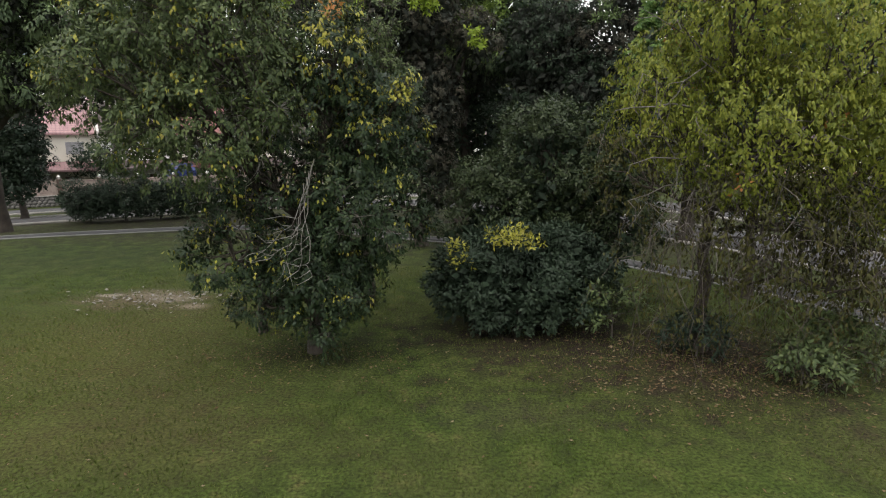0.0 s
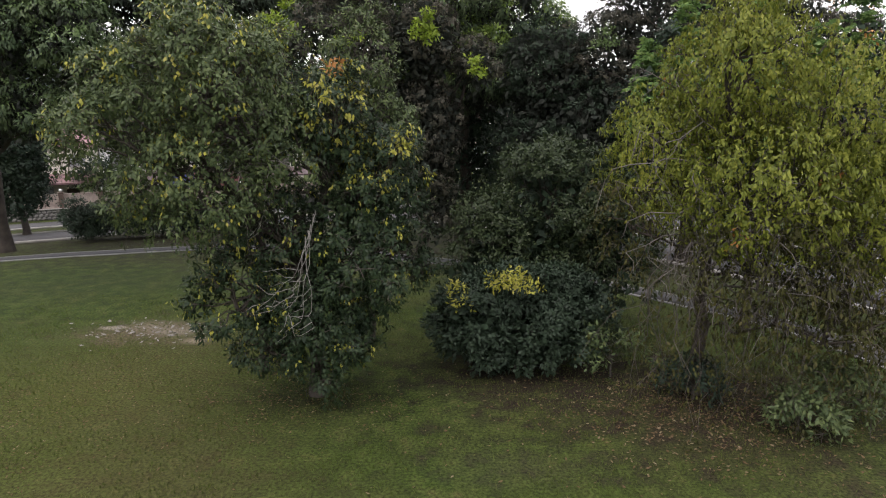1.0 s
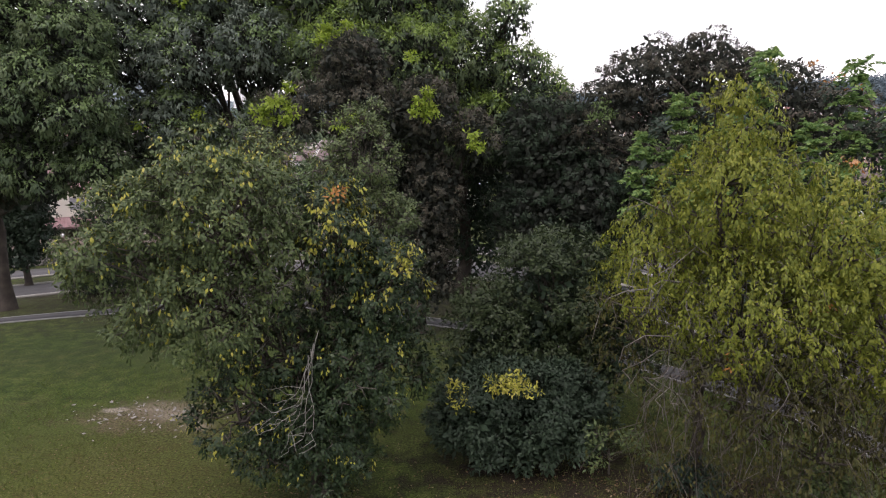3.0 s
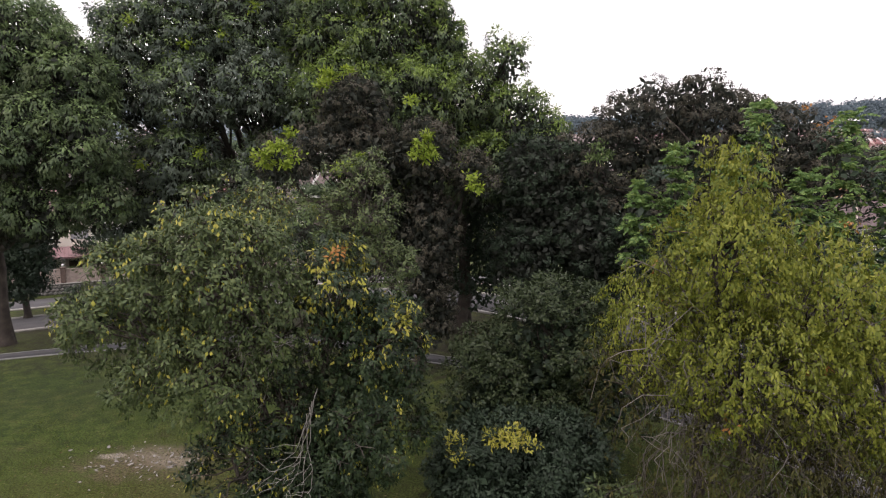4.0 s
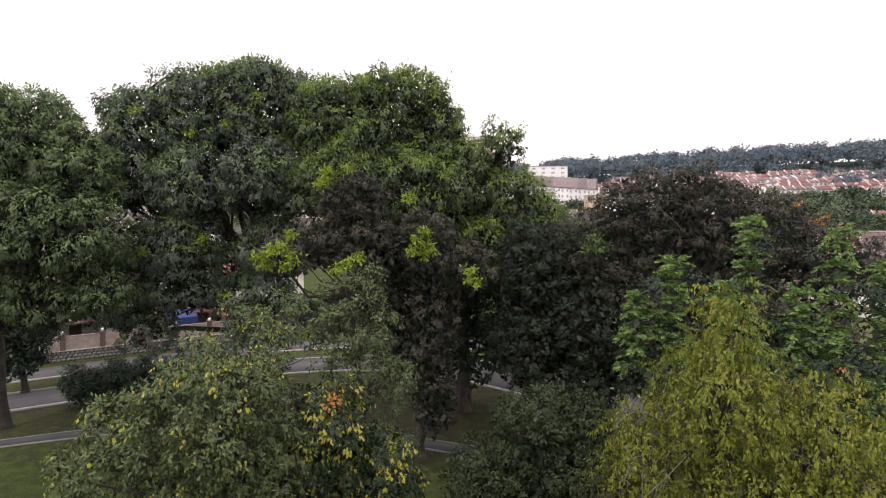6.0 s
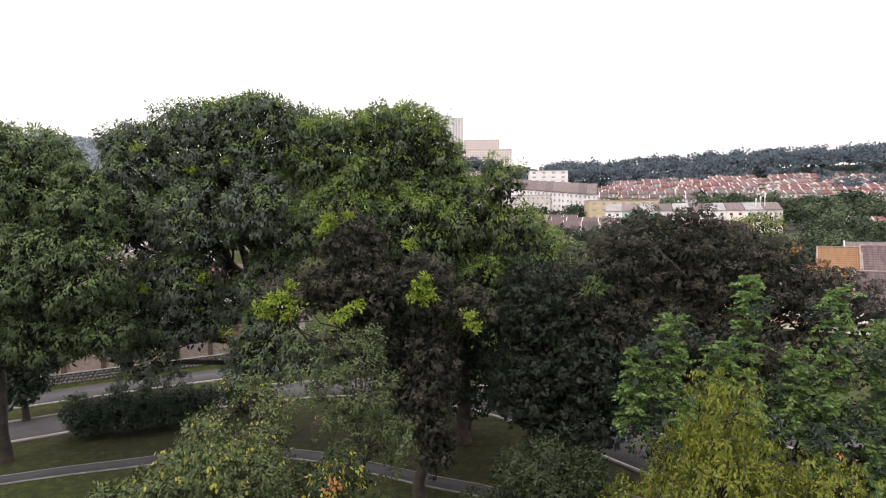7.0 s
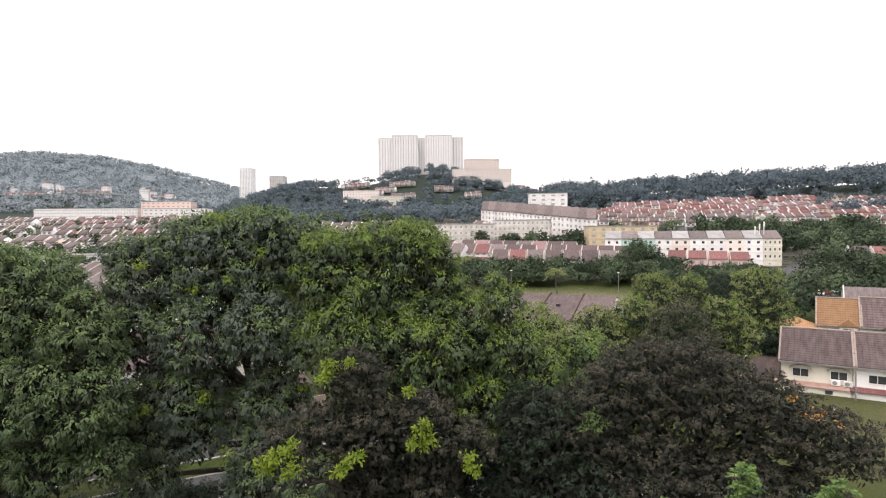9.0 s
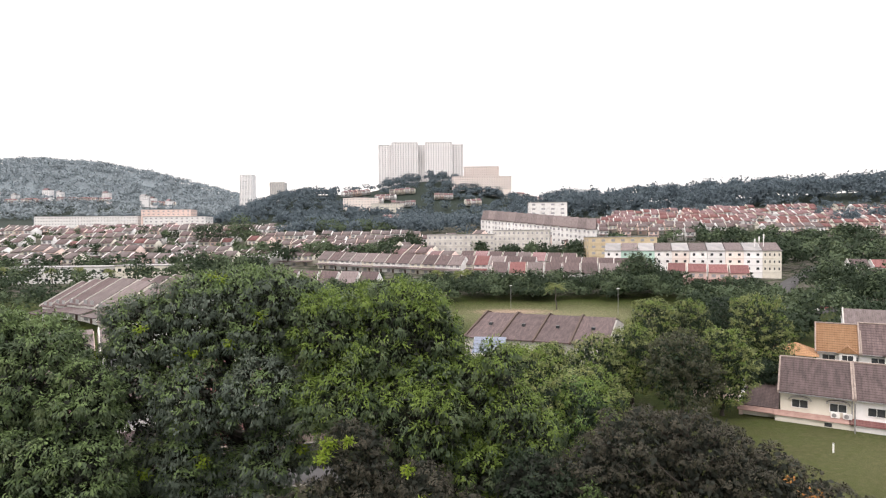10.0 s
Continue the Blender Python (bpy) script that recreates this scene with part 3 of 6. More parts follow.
# ---------- ground, path, road ----------
def ground_material():
    m, n, l, b = nodes_of("park_ground")
    co = n.new("ShaderNodeTexCoord")
    tex = {}
    for key, s, d in (("huge", 0.02, 4), ("big", 0.22, 6), ("mid", 1.7, 8), ("fine", 16.0, 8)):
        tex[key] = n.new("ShaderNodeTexNoise")
        tex[key].inputs["Scale"].default_value, tex[key].inputs["Detail"].default_value, tex[key].inputs["Roughness"].default_value = s, d, 0.62
        l.new(co.outputs["Object"], tex[key].inputs["Vector"])
    grass = ramp_of(n, [(0.28, (0.010, 0.019, 0.004)), (0.46, (0.028, 0.046, 0.007)), (0.6, (0.045, 0.061, 0.013)), (0.74, (0.077, 0.069, 0.023))])
    l.new(tex["mid"].outputs["Fac"], grass.inputs[0])
    dry = ramp_of(n, [(0.42, (0, 0, 0)), (0.68, (1, 1, 1))])
    l.new(tex["big"].outputs["Fac"], dry.inputs[0])
    mix_dry = n.new("ShaderNodeMixRGB")
    mix_dry.inputs[2].default_value = (0.0482, 0.0413, 0.0185, 1)
    half = n.new("ShaderNodeMath")
    half.operation = "MULTIPLY"
    half.inputs[1].default_value = 0.5
    l.new(dry.outputs[0], half.inputs[0])
    l.new(half.outputs[0], mix_dry.inputs[0])
    l.new(grass.outputs[0], mix_dry.inputs[1])
    last = mix_dry

    def patch(cx, cy, rx, ry, colour, edge=0.45, strength=1.0, noise_key="mid"):
        """A patch of ground with a ragged edge: bare, littered or darker."""
        nonlocal last
        mp = n.new("ShaderNodeMapping")
        mp.vector_type = "POINT"
        mp.inputs["Scale"].default_value = (1 / rx, 1 / ry, 0)
        mp.inputs["Location"].default_value = (-cx / rx, -cy / ry, 0)
        ln = n.new("ShaderNodeVectorMath")
        ln.operation = "LENGTH"
        add = n.new("ShaderNodeMath")
        add.operation = "MULTIPLY_ADD"
        add.inputs[1].default_value = 2.6
        rg = n.new("ShaderNodeMapRange")
        rg.inputs["From Min"].default_value, rg.inputs["From Max"].default_value = 2.3, 2.3 - edge
        rg.inputs["To Max"].default_value = strength
        mx = n.new("ShaderNodeMixRGB")
        mx.inputs[2].default_value = (*colour, 1)
        l.new(co.outputs["Object"], mp.inputs["Vector"])
        l.new(mp.outputs[0], ln.inputs[0])
        l.new(tex[noise_key].outputs["Fac"], add.inputs[0])
        l.new(ln.outputs["Value"], add.inputs[2])
        l.new(add.outputs[0], rg.inputs["Value"])
        l.new(rg.outputs[0], mx.inputs[0])
        l.new(last.outputs[0], mx.inputs[1])
        last = mx

    # Deeper green grass, darkened further to stand for the trees' shade.
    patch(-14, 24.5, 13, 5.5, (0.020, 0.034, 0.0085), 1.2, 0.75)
    patch(-9.0, 13.0, 6.5, 6.0, (0.100, 0.080, 0.024), 1.7, 0.5)
    patch(-6.5, 9.0, 5.0, 2.4, (0.085, 0.072, 0.020), 1.4, 0.35, "fine")
    patch(3.0, 8.2, 6.0, 1.6, (0.070, 0.085, 0.020), 1.4, 0.4, "fine")
    patch(-4.5, 9.3, 4.0, 2.2, (0.055, 0.048, 0.02), 1.2, 0.5)
    patch(7.5, 8.8, 3.0, 1.5, (0.06, 0.05, 0.024), 1.2, 0.5)
    patch(-9.4, 17.6, 2.6, 1.5, (0.0912, 0.0722, 0.0440), 0.9, 0.85)
    patch(-10.7, 18.1, 0.55, 0.25, (0.2021, 0.1789, 0.1434), 0.5, 0.9)
    patch(-9.4, 18.2, 1.5, 0.8, (0.1574, 0.1342, 0.0994), 0.9, 0.8, "fine")
    patch(-8.5, 17.7, 1.0, 0.6, (0.1780, 0.1531, 0.1162), 0.8, 0.85, "fine")
    patch(-7.5, 16.9, 0.6, 0.4, (0.1901, 0.1565, 0.1153), 0.7, 0.8, "fine")
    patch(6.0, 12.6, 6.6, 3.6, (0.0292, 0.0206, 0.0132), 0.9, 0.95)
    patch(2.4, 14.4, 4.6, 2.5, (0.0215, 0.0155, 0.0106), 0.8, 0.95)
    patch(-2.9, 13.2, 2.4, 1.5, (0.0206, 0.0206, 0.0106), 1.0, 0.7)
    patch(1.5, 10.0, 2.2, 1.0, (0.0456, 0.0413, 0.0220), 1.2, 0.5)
    # Dark brown soil below the big trees, with part of their shade painted in.
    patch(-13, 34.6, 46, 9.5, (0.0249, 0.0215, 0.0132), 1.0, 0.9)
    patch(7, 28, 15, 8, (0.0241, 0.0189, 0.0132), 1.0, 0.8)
    patch(30, 160, 44, 30, (0.187, 0.181, 0.100), 1.0, 0.92)
    patch(44, 52, 26, 24, (0.105, 0.105, 0.05), 1.2, 0.9)
    patch(20, 168, 14, 7, (0.313, 0.226, 0.174), 0.8, 0.8)
    sep = n.new("ShaderNodeSeparateXYZ")
    l.new(co.outputs["Object"], sep.inputs[0])
    town = n.new("ShaderNodeMapRange")
    town.inputs["From Min"].default_value, town.inputs["From Max"].default_value = 195, 215
    town.inputs["To Max"].default_value = 0.85
    l.new(sep.outputs["Y"], town.inputs["Value"])
    tr_ = ramp_of(n, [(0.42, (0.028, 0.039, 0.020)), (0.55, (0.112, 0.101, 0.090)), (0.7, (0.168, 0.157, 0.146))])
    l.new(tex["big"].outputs["Fac"], tr_.inputs[0])
    tm = n.new("ShaderNodeMixRGB")
    l.new(town.outputs[0], tm.inputs[0])
    l.new(last.outputs[0], tm.inputs[1])
    l.new(tr_.outputs[0], tm.inputs[2])
    wood_ = n.new("ShaderNodeMapRange")
    wood_.inputs["From Min"].default_value, wood_.inputs["From Max"].default_value = 560, 600
    l.new(sep.outputs["Y"], wood_.inputs["Value"])
    wm = n.new("ShaderNodeMixRGB")
    wm.inputs[2].default_value = (0.028, 0.039, 0.031, 1)
    l.new(wood_.outputs[0], wm.inputs[0])
    l.new(tm.outputs[0], wm.inputs[1])
    last = wm
    # Beyond 1150 m the ground turns pale blue-grey: haze painted into its colour.
    far_haze = n.new("ShaderNodeMapRange")
    far_haze.inputs["From Min"].default_value, far_haze.inputs["From Max"].default_value = 1150, 1300
    l.new(sep.outputs["Y"], far_haze.inputs["Value"])
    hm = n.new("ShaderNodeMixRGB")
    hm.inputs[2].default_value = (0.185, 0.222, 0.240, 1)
    l.new(far_haze.outputs[0], hm.inputs[0])
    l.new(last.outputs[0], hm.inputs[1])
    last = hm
    dark = n.new("ShaderNodeMixRGB")
    dark.blend_type = "OVERLAY"
    dark.inputs[0].default_value = 0.9
    l.new(last.outputs[0], dark.inputs[1])
    grain = ramp_of(n, [(0.36, (0.16, 0.16, 0.16)), (0.5, (0.5, 0.5, 0.5)), (0.64, (0.84, 0.84, 0.84))])
    l.new(tex["fine"].outputs["Fac"], grain.inputs[0])
    l.new(grain.outputs[0], dark.inputs[2])
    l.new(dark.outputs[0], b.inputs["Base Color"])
    bp = n.new("ShaderNodeBump")
    bp.inputs["Strength"].default_value, bp.inputs["Distance"].default_value = 0.7, 0.05
    l.new(tex["fine"].outputs["Fac"], bp.inputs["Height"])
    l.new(bp.outputs[0], b.inputs["Normal"])
    b.inputs["Roughness"].default_value = 0.95
    b.inputs["Specular IOR Level"].default_value = 0.15
    return m


gu = np.linspace(-1, 1, 171)
gx = 3500 * np.sinh(5.5 * gu) / np.sinh(5.5)
gv = np.linspace(-0.6, 1, 171)
gy = 40 + 4400 * np.sinh(5.5 * gv) / np.sinh(5.5)
GX, GY = np.meshgrid(gx, gy)
gi = (np.arange(170)[:, None] * 171 + np.arange(170)[None]).ravel()
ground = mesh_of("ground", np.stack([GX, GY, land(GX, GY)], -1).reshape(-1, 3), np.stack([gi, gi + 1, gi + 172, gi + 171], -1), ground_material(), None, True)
tagged(ground, "mown park lawn with dry brown patches running on to hills", "ground", kind="structure")


def smooth_line(pts, k=10):
    """A smooth line through the given corners."""
    p = np.array(pts, float)
    p = np.vstack([2 * p[0] - p[1], p, 2 * p[-1] - p[-2]])
    res = []
    for i in range(1, len(p) - 2):
        t = np.linspace(0, 1, k, endpoint=False)[:, None]
        a, b_, c, d = p[i - 1], p[i], p[i + 1], p[i + 2]
        res.append(0.5 * (2 * b_ + (c - a) * t + (2 * a - 5 * b_ + 4 * c - d) * t ** 2 + (3 * b_ - a - 3 * c + d) * t ** 3))
    res.append(p[-2:-1])
    return np.vstack(res)


def ribbon(name, line, o0, o1, z0, z1, material, label, category, kind="structure"):
    """A slab along a line, from offset o0 to o1 to its far side, from z0 to z1."""
    tan = unit(np.gradient(line, axis=0))
    nor = np.stack([-tan[:, 1], tan[:, 0]], -1)
    rings = []
    for o, z in ((o0, z0), (o0, z1), (o1, z1), (o1, z0)):
        q = line + nor * o
        rings.append(np.column_stack([q, np.full(len(q), z) + land(q[:, 0], q[:, 1])]))
    v = np.stack(rings, 1).reshape(-1, 3)
    i = np.arange(len(line) - 1)[:, None] * 4
    j = np.array([[0, 1, 2, 3]])
    jn = np.array([[1, 2, 3, 0]])
    f = np.stack([i + j, i + 4 + j, i + 4 + jn, i + jn], -1).reshape(-1, 4)
    return tagged(mesh_of(name, v, f, material), label, category, kind=kind)


PATH = smooth_line([(-46, 17), (-34, 22.6), (-21.6, 28.05), (-17, 29.7), (-13.4, 30.8), (-9.5, 31.1), (-6.4, 30.4), (-3.8, 29.1), (-0.85, 27.6), (1.8, 26.4), (4.5, 24.6), (6.9, 22.3), (8.8, 20.1), (10.3, 18.3), (11.2, 16.4), (11.8, 13.8), (11.9, 10), (11.2, 5), (10, -2), (9, -12)])
ribbon("path", PATH, 0.10, 1.22, -0.02, 0.025, ASPHALT, "narrow black asphalt jogging path with pale edging", "path")
ribbon("kerb", PATH, 0.03, 0.12, -0.02, 0.05, KERB, "pale concrete edging along the near side of the path", "kerb")
ribbon("kerb", PATH, 1.2, 1.26, -0.02, 0.045, KERB, "pale concrete edging along the far side of the path", "kerb")
STREET = smooth_line([(-75, 0), (-45.4, 21.5), (-32.4, 30.0), (-25.1, 34.7), (-18.1, 39.0), (-11.3, 42.0), (-4.5, 42.2), (1, 39.4), (5.6, 35.2), (9.2, 30.2), (12.3, 25.6), (15, 20), (17.5, 12), (19, 0), (19.5, -20)])
ribbon("road", STREET, 0.0, 5.0, -0.05, 0.04, ROAD, "grey asphalt carriageway beside the park", "road")
ribbon("kerb", STREET, -0.22, 0.0, -0.02, 0.14, CONCRETE, "worn concrete kerb of the park road", "kerb")
ribbon("kerb", STREET, 5.0, 5.2, -0.02, 0.14, CONCRETE, "worn concrete kerb of the grassy median", "kerb")
ribbon("kerb", STREET, 9.0, 9.2, -0.02, 0.14, CONCRETE, "concrete kerb on the far side of the median", "kerb")
ribbon("road", STREET, 9.2, 14.0, -0.05, 0.04, ROAD, "pale grey far carriageway beyond the median", "road")

# ---------- boundary wall with lamp posts ----------
WD = np.array([0.846, 0.533])
W0 = np.array([-0.533, 0.846]) * 58.3 - WD * 40
WALL_LEN = 62
wall_m = Matrix.Translation((W0[0], W0[1], -0.9)) @ Matrix.Rotation(math.atan2(WD[1], WD[0]), 4, "Z")
fence = thing("boundary_wall", wall_m, "rubble stone base with brick-patterned wall panels and globe-topped posts", "wall", kind="structure")
part("core", boxes((0, WALL_LEN, 0.05, 0.35, -0.1, 0.85)), MORTAR, fence)
part("coping", boxes((0, WALL_LEN, -0.06, 0.42, 0.85, 0.93), bevel=0.02), CONCRETE, fence)
srng = np.random.default_rng(5)
stone_meshes = []
for k in range(8):
    bm = bmesh.new()
    bmesh.ops.create_icosphere(bm, subdivisions=1, radius=0.5)
    for v in bm.verts:
        v.co *= 1 + srng.uniform(-0.22, 0.18)
        v.co.x *= srng.uniform(0.9, 1.15)
    me = bpy.data.meshes.new("stone")
    bm.to_mesh(me)
    bm.free()
    me.materials.append(STONE)
    stone_meshes.append(me)
for i in range(98):
    for j in range(3):
        s = new("stone", stone_meshes[srng.integers(8)])
        s.parent = fence
        s.location = (22 + 0.34 * i + 0.17 * (j % 2) + srng.uniform(-0.03, 0.03), 0.06, 0.14 + 0.27 * j)
        s.scale = (0.36, 0.2, 0.29)
        s.rotation_euler = (0, srng.uniform(-0.4, 0.4), srng.uniform(-0.2, 0.2))
for k in range(21):
    x = 0.9 + 2.93 * k
    if x + 2.93 < WALL_LEN + 1:
        panel = part("wall_panel", boxes((x + 0.2, x + 2.73, 0.14, 0.26, 0.93, 2.05)), CLAD, fence)
        course = boxes(*[(x + 0.2 + 0.45 * c + (0.22 if r % 2 else 0), min(x + 2.73, x + 0.62 + 0.45 * c + (0.22 if r % 2 else 0)), 0.115, 0.14, 0.95 + 0.18 * r, 1.11 + 0.18 * r) for r in range(6) for c in range(6)])
        part("facing_brick", course, CLAD, panel)
        part("panel_cap", boxes((x + 0.2, x + 2.73, 0.1, 0.3, 2.05, 2.12)), CLAD, panel)
    p = part("post", boxes((x - 0.19, x + 0.19, 0.02, 0.4, 0.93, 2.2), (x - 0.23, x + 0.23, -0.02, 0.44, 2.2, 2.27), bevel=0.015), POST, fence)
    bm = bmesh.new()
    bmesh.ops.create_uvsphere(bm, u_segments=14, v_segments=9, radius=0.13, matrix=Matrix.Translation((x, 0.21, 2.42)))
    bmesh.ops.create_cone(bm, segments=10, radius1=0.08, radius2=0.06, depth=0.1, cap_ends=True, matrix=Matrix.Translation((x, 0.21, 2.3)))
    for f in bm.faces:
        f.smooth = True
    part("globe_lamp", bm, GLOBE, p, "opal white globe lamp")


# ---------- houses ----------
def window(parent, x, y, z, w, h, glass=None, frame=None, facing=-1):
    """A framed window on a wall at y, facing -y or +y."""
    glass, frame = glass or GLASS, frame or WHITE
    y0 = y + facing * 0.03
    a, b_ = min(y, y0), max(y, y0)
    wob = part("window", boxes((x - w / 2, x + w / 2, a, b_, z, z + h)), glass, parent)
    t = 0.06
    ya, yb = min(y, y + facing * 0.08), max(y, y + facing * 0.08)
    fr = boxes((x - w / 2 - t, x - w / 2, ya, yb, z - t, z + h + t), (x + w / 2, x + w / 2 + t, ya, yb, z - t, z + h + t), (x - w / 2, x + w / 2, ya, yb, z + h, z + h + t), (x - w / 2, x + w / 2, ya, yb, z - t, z), (x - 0.025, x + 0.025, ya, yb, z, z + h))
    part("window_frame", fr, frame, wob)
    return wob


def gable_roof(w0, w1, y0, y1, ze, zr, over=0.45, thick=0.16):
    """Both slopes of a roof whose ridge runs along x."""
    ym = (y0 + y1) / 2
    s = (zr - ze) / (ym - y0)
    a, b_ = y0 - over, y1 + over
    za = ze - s * over
    return prism([(a, za), (ym, zr), (b_, za), (b_, za + thick), (ym, zr + thick * 1.2), (a, za + thick)], w0, w1)


def town_house(m, roof, wall, wide=6.4, deep=11.0, eave=6.0, ridge=8.4, group="terraced houses", label=""):
    h = thing("terraced_house", m, label or "two-storey terraced house with a tiled gable roof", "house", group)
    part("wall", prism([(0, 0), (deep, 0), (deep, eave), (deep / 2, ridge - 0.05), (0, eave)], 0, wide), wall, h)
    part("roof", gable_roof(0.12, wide - 0.12, 0, deep, eave + 0.05, ridge), roof, h)
    part("party_wall", prism([(-0.6, eave - 0.2), (deep / 2, ridge + 0.05), (deep + 0.6, eave - 0.2), (deep + 0.6, eave + 0.18), (deep / 2, ridge + 0.42), (-0.6, eave + 0.18)], -0.1, 0.1), GREYWALL, h)
    part("porch_roof", prism([(-3.2, 2.7), (0, 3.3), (0, 3.45), (-3.2, 2.85)], 0.15, wide - 0.15), roof, h)
    for x in (1.7, 4.6):
        part("window", boxes((x - 0.7, x + 0.7, -0.06, 0, 4.1, 5.2)), FARGLASS, h)
    part("window", boxes((0.9, 2.6, -0.06, 0, 0.9, 2.2)), FARGLASS, h)
    part("door", boxes((3.6, 4.6, -0.06, 0, 0.05, 2.1)), POST, h)
    return h


HOUSE_STOCK = {}


def terrace(p0, p1, seed, palette, eave=6.0, deep=11.0, walls=(0, 0, 1), group="terraced houses", sink=0.3, rise=2.5):
    """A row of houses side by side from p0 to p1, fronts to the park."""
    rng = np.random.default_rng(seed)
    p0, p1 = np.array(p0, float), np.array(p1, float)
    d = p1 - p0
    n = max(1, int(np.linalg.norm(d) / 6.4))
    turn = math.atan2(d[1], d[0])
    for i in range(n):
        q = p0 + d * i / n
        z = float(land(q[0], q[1])) - sink
        k = int(rng.choice(palette))
        w = int(rng.choice(walls))
        m = Matrix.Translation((q[0], q[1], z)) @ Matrix.Rotation(turn, 4, "Z")
        key = (k, w, eave, deep)
        if key not in HOUSE_STOCK:
            HOUSE_STOCK[key] = town_house(m, ROOFS[k], (WHITE, CREAM, PINK)[w], 6.4, deep, eave, eave + rise, group, "two-storey terraced house with a %s gable roof" % ("brown-tiled", "grey-tiled", "red-tiled", "coral-tiled", "orange-tiled")[k])
        else:
            copy_thing(HOUSE_STOCK[key], m)


def block(name, m, wide, deep, floors, storey, bays, wall, glass, roof, label, category, group="", win=(0.5, 0.5), ribs=False, ends=True):
    """A larger building: storeys of windows between floor bands, with a parapet roof."""
    h = thing(name, m, label, category, group)
    top = floors * storey
    part("wall", boxes((0, wide, 0, deep, -16, top)), wall, h)
    part("roof", boxes((-0.3, wide + 0.3, -0.3, deep + 0.3, top, top + 0.35)), roof, h)
    bw = wide / bays
    ws, bands = [], []
    for f in range(floors):
        z = f * storey + storey * 0.32
        for k in range(bays):
            x = (k + 0.5) * bw
            ws.append((x - bw * win[0] / 2, x + bw * win[0] / 2, -0.08, 0.0, z, z + storey * win[1]))
        if ends:
            e = max(2, int(deep / bw))
            for k in range(e):
                y = (k + 0.5) * deep / e
                for xx in ((-0.08, 0.0), (wide, wide + 0.08)):
                    ws.append((*xx, y - bw * win[0] / 2, y + bw * win[0] / 2, z, z + storey * win[1]))
        bands.append((-0.12, wide + 0.12, -0.16, 0.0, f * storey - 0.12, f * storey + 0.12))
    if len(ws) > 120:
        v = np.array([[(w[0 if i & 1 else 1], w[2 if i & 2 else 3], w[4 if i & 4 else 5]) for i in range(8)] for w in ws]).reshape(-1, 3)
        i = np.arange(len(ws))[:, None, None] * 8
        fc = np.array([[0, 1, 3, 2], [4, 6, 7, 5], [0, 4, 5, 1], [2, 3, 7, 6], [0, 2, 6, 4], [1, 5, 7, 3]])[None]
        tagged(mesh_of("window_grid", v, (i + fc).reshape(-1, 4), glass, h), "rows of small dark windows", kind="stuff")
    else:
        for w in ws:
            part("window", boxes(w), glass, h)
    if floors > 6:
        tagged(part("floor_band", boxes(*bands), wall, h), kind="stuff")
    else:
        for band in bands:
            part("floor_band", boxes(band), wall, h)
    if ribs:
        part("rib", boxes(*[(k * bw - 0.25, k * bw + 0.25, -1.0, 0.0, 0, top + 0.6) for k in range(0, bays + 1, 2)]), wall, h)
    return h


# ---------- far rows of houses, too small to part ----------
def solid(profile, x0, x1):
    """Vertices and triangles of a prism with the profile (y, z)."""
    k = len(profile)
    v = np.array([(x0, *p) for p in profile] + [(x1, *p) for p in profile])
    t = [(0, i + 1, i) for i in range(1, k - 1)] + [(k, k + i, k + i + 1) for i in range(1, k - 1)]
    for i in range(k):
        j = (i + 1) % k
        t += [(i, j, k + j), (i, k + j, k + i)]
    return v, np.array(t)


FAR_KIT = [("wall", solid([(0, 0), (11, 0), (11, 6), (5.5, 8.4), (0, 6)], 0, 6.4)), ("roof", solid([(-0.6, 5.8), (5.5, 8.45), (11.6, 5.8), (11.6, 6.0), (5.5, 8.7), (-0.6, 6.0)], 0.15, 6.25)),
           ("roof", solid([(-3.2, 2.7), (0, 3.3), (0, 3.45), (-3.2, 2.85)], 0.15, 6.25)), ("wall", solid([(-0.7, 5.75), (5.5, 8.6), (11.7, 5.75), (11.7, 6.3), (5.5, 9.05), (-0.7, 6.3)], -0.14, 0.14)),
           ("glass", solid([(-0.08, 3.9), (0, 3.9), (0, 5.3), (-0.08, 5.3)], 0.9, 2.5)), ("glass", solid([(-0.08, 3.9), (0, 3.9), (0, 5.3), (-0.08, 5.3)], 3.8, 5.4)), ("glass", solid([(-0.08, 0.6), (0, 0.6), (0, 2.3), (-0.08, 2.3)], 0.9, 2.6))]
FAR = {}


def far_terrace(p0, p1, seed, palette, sink=0.6):
    rng = np.random.default_rng(seed)
    p0, p1 = np.array(p0, float), np.array(p1, float)
    d = p1 - p0
    n = max(1, int(np.linalg.norm(d) / 6.4))
    a = math.atan2(d[1], d[0])
    R = np.array([[math.cos(a), -math.sin(a), 0], [math.sin(a), math.cos(a), 0], [0, 0, 1]])
    for i in range(n):
        q = p0 + d * i / n
        at = np.array([q[0], q[1], float(land(q[0], q[1])) - sink])
        k = int(rng.choice(palette))
        w = int(rng.choice([0, 0, 1, 2]))
        if rng.random() < 0.06:
            continue
        at = at + np.array([0, rng.normal(0, 0.5), rng.normal(0, 0.25)])
        grow = np.array([1, rng.uniform(0.9, 1.1), rng.uniform(0.9, 1.1)])
        for what, (v, t) in FAR_KIT:
            key = (what, k if what == "roof" else w if what == "wall" else 0)
            FAR.setdefault(key, []).append((v * grow @ R.T + at, t))


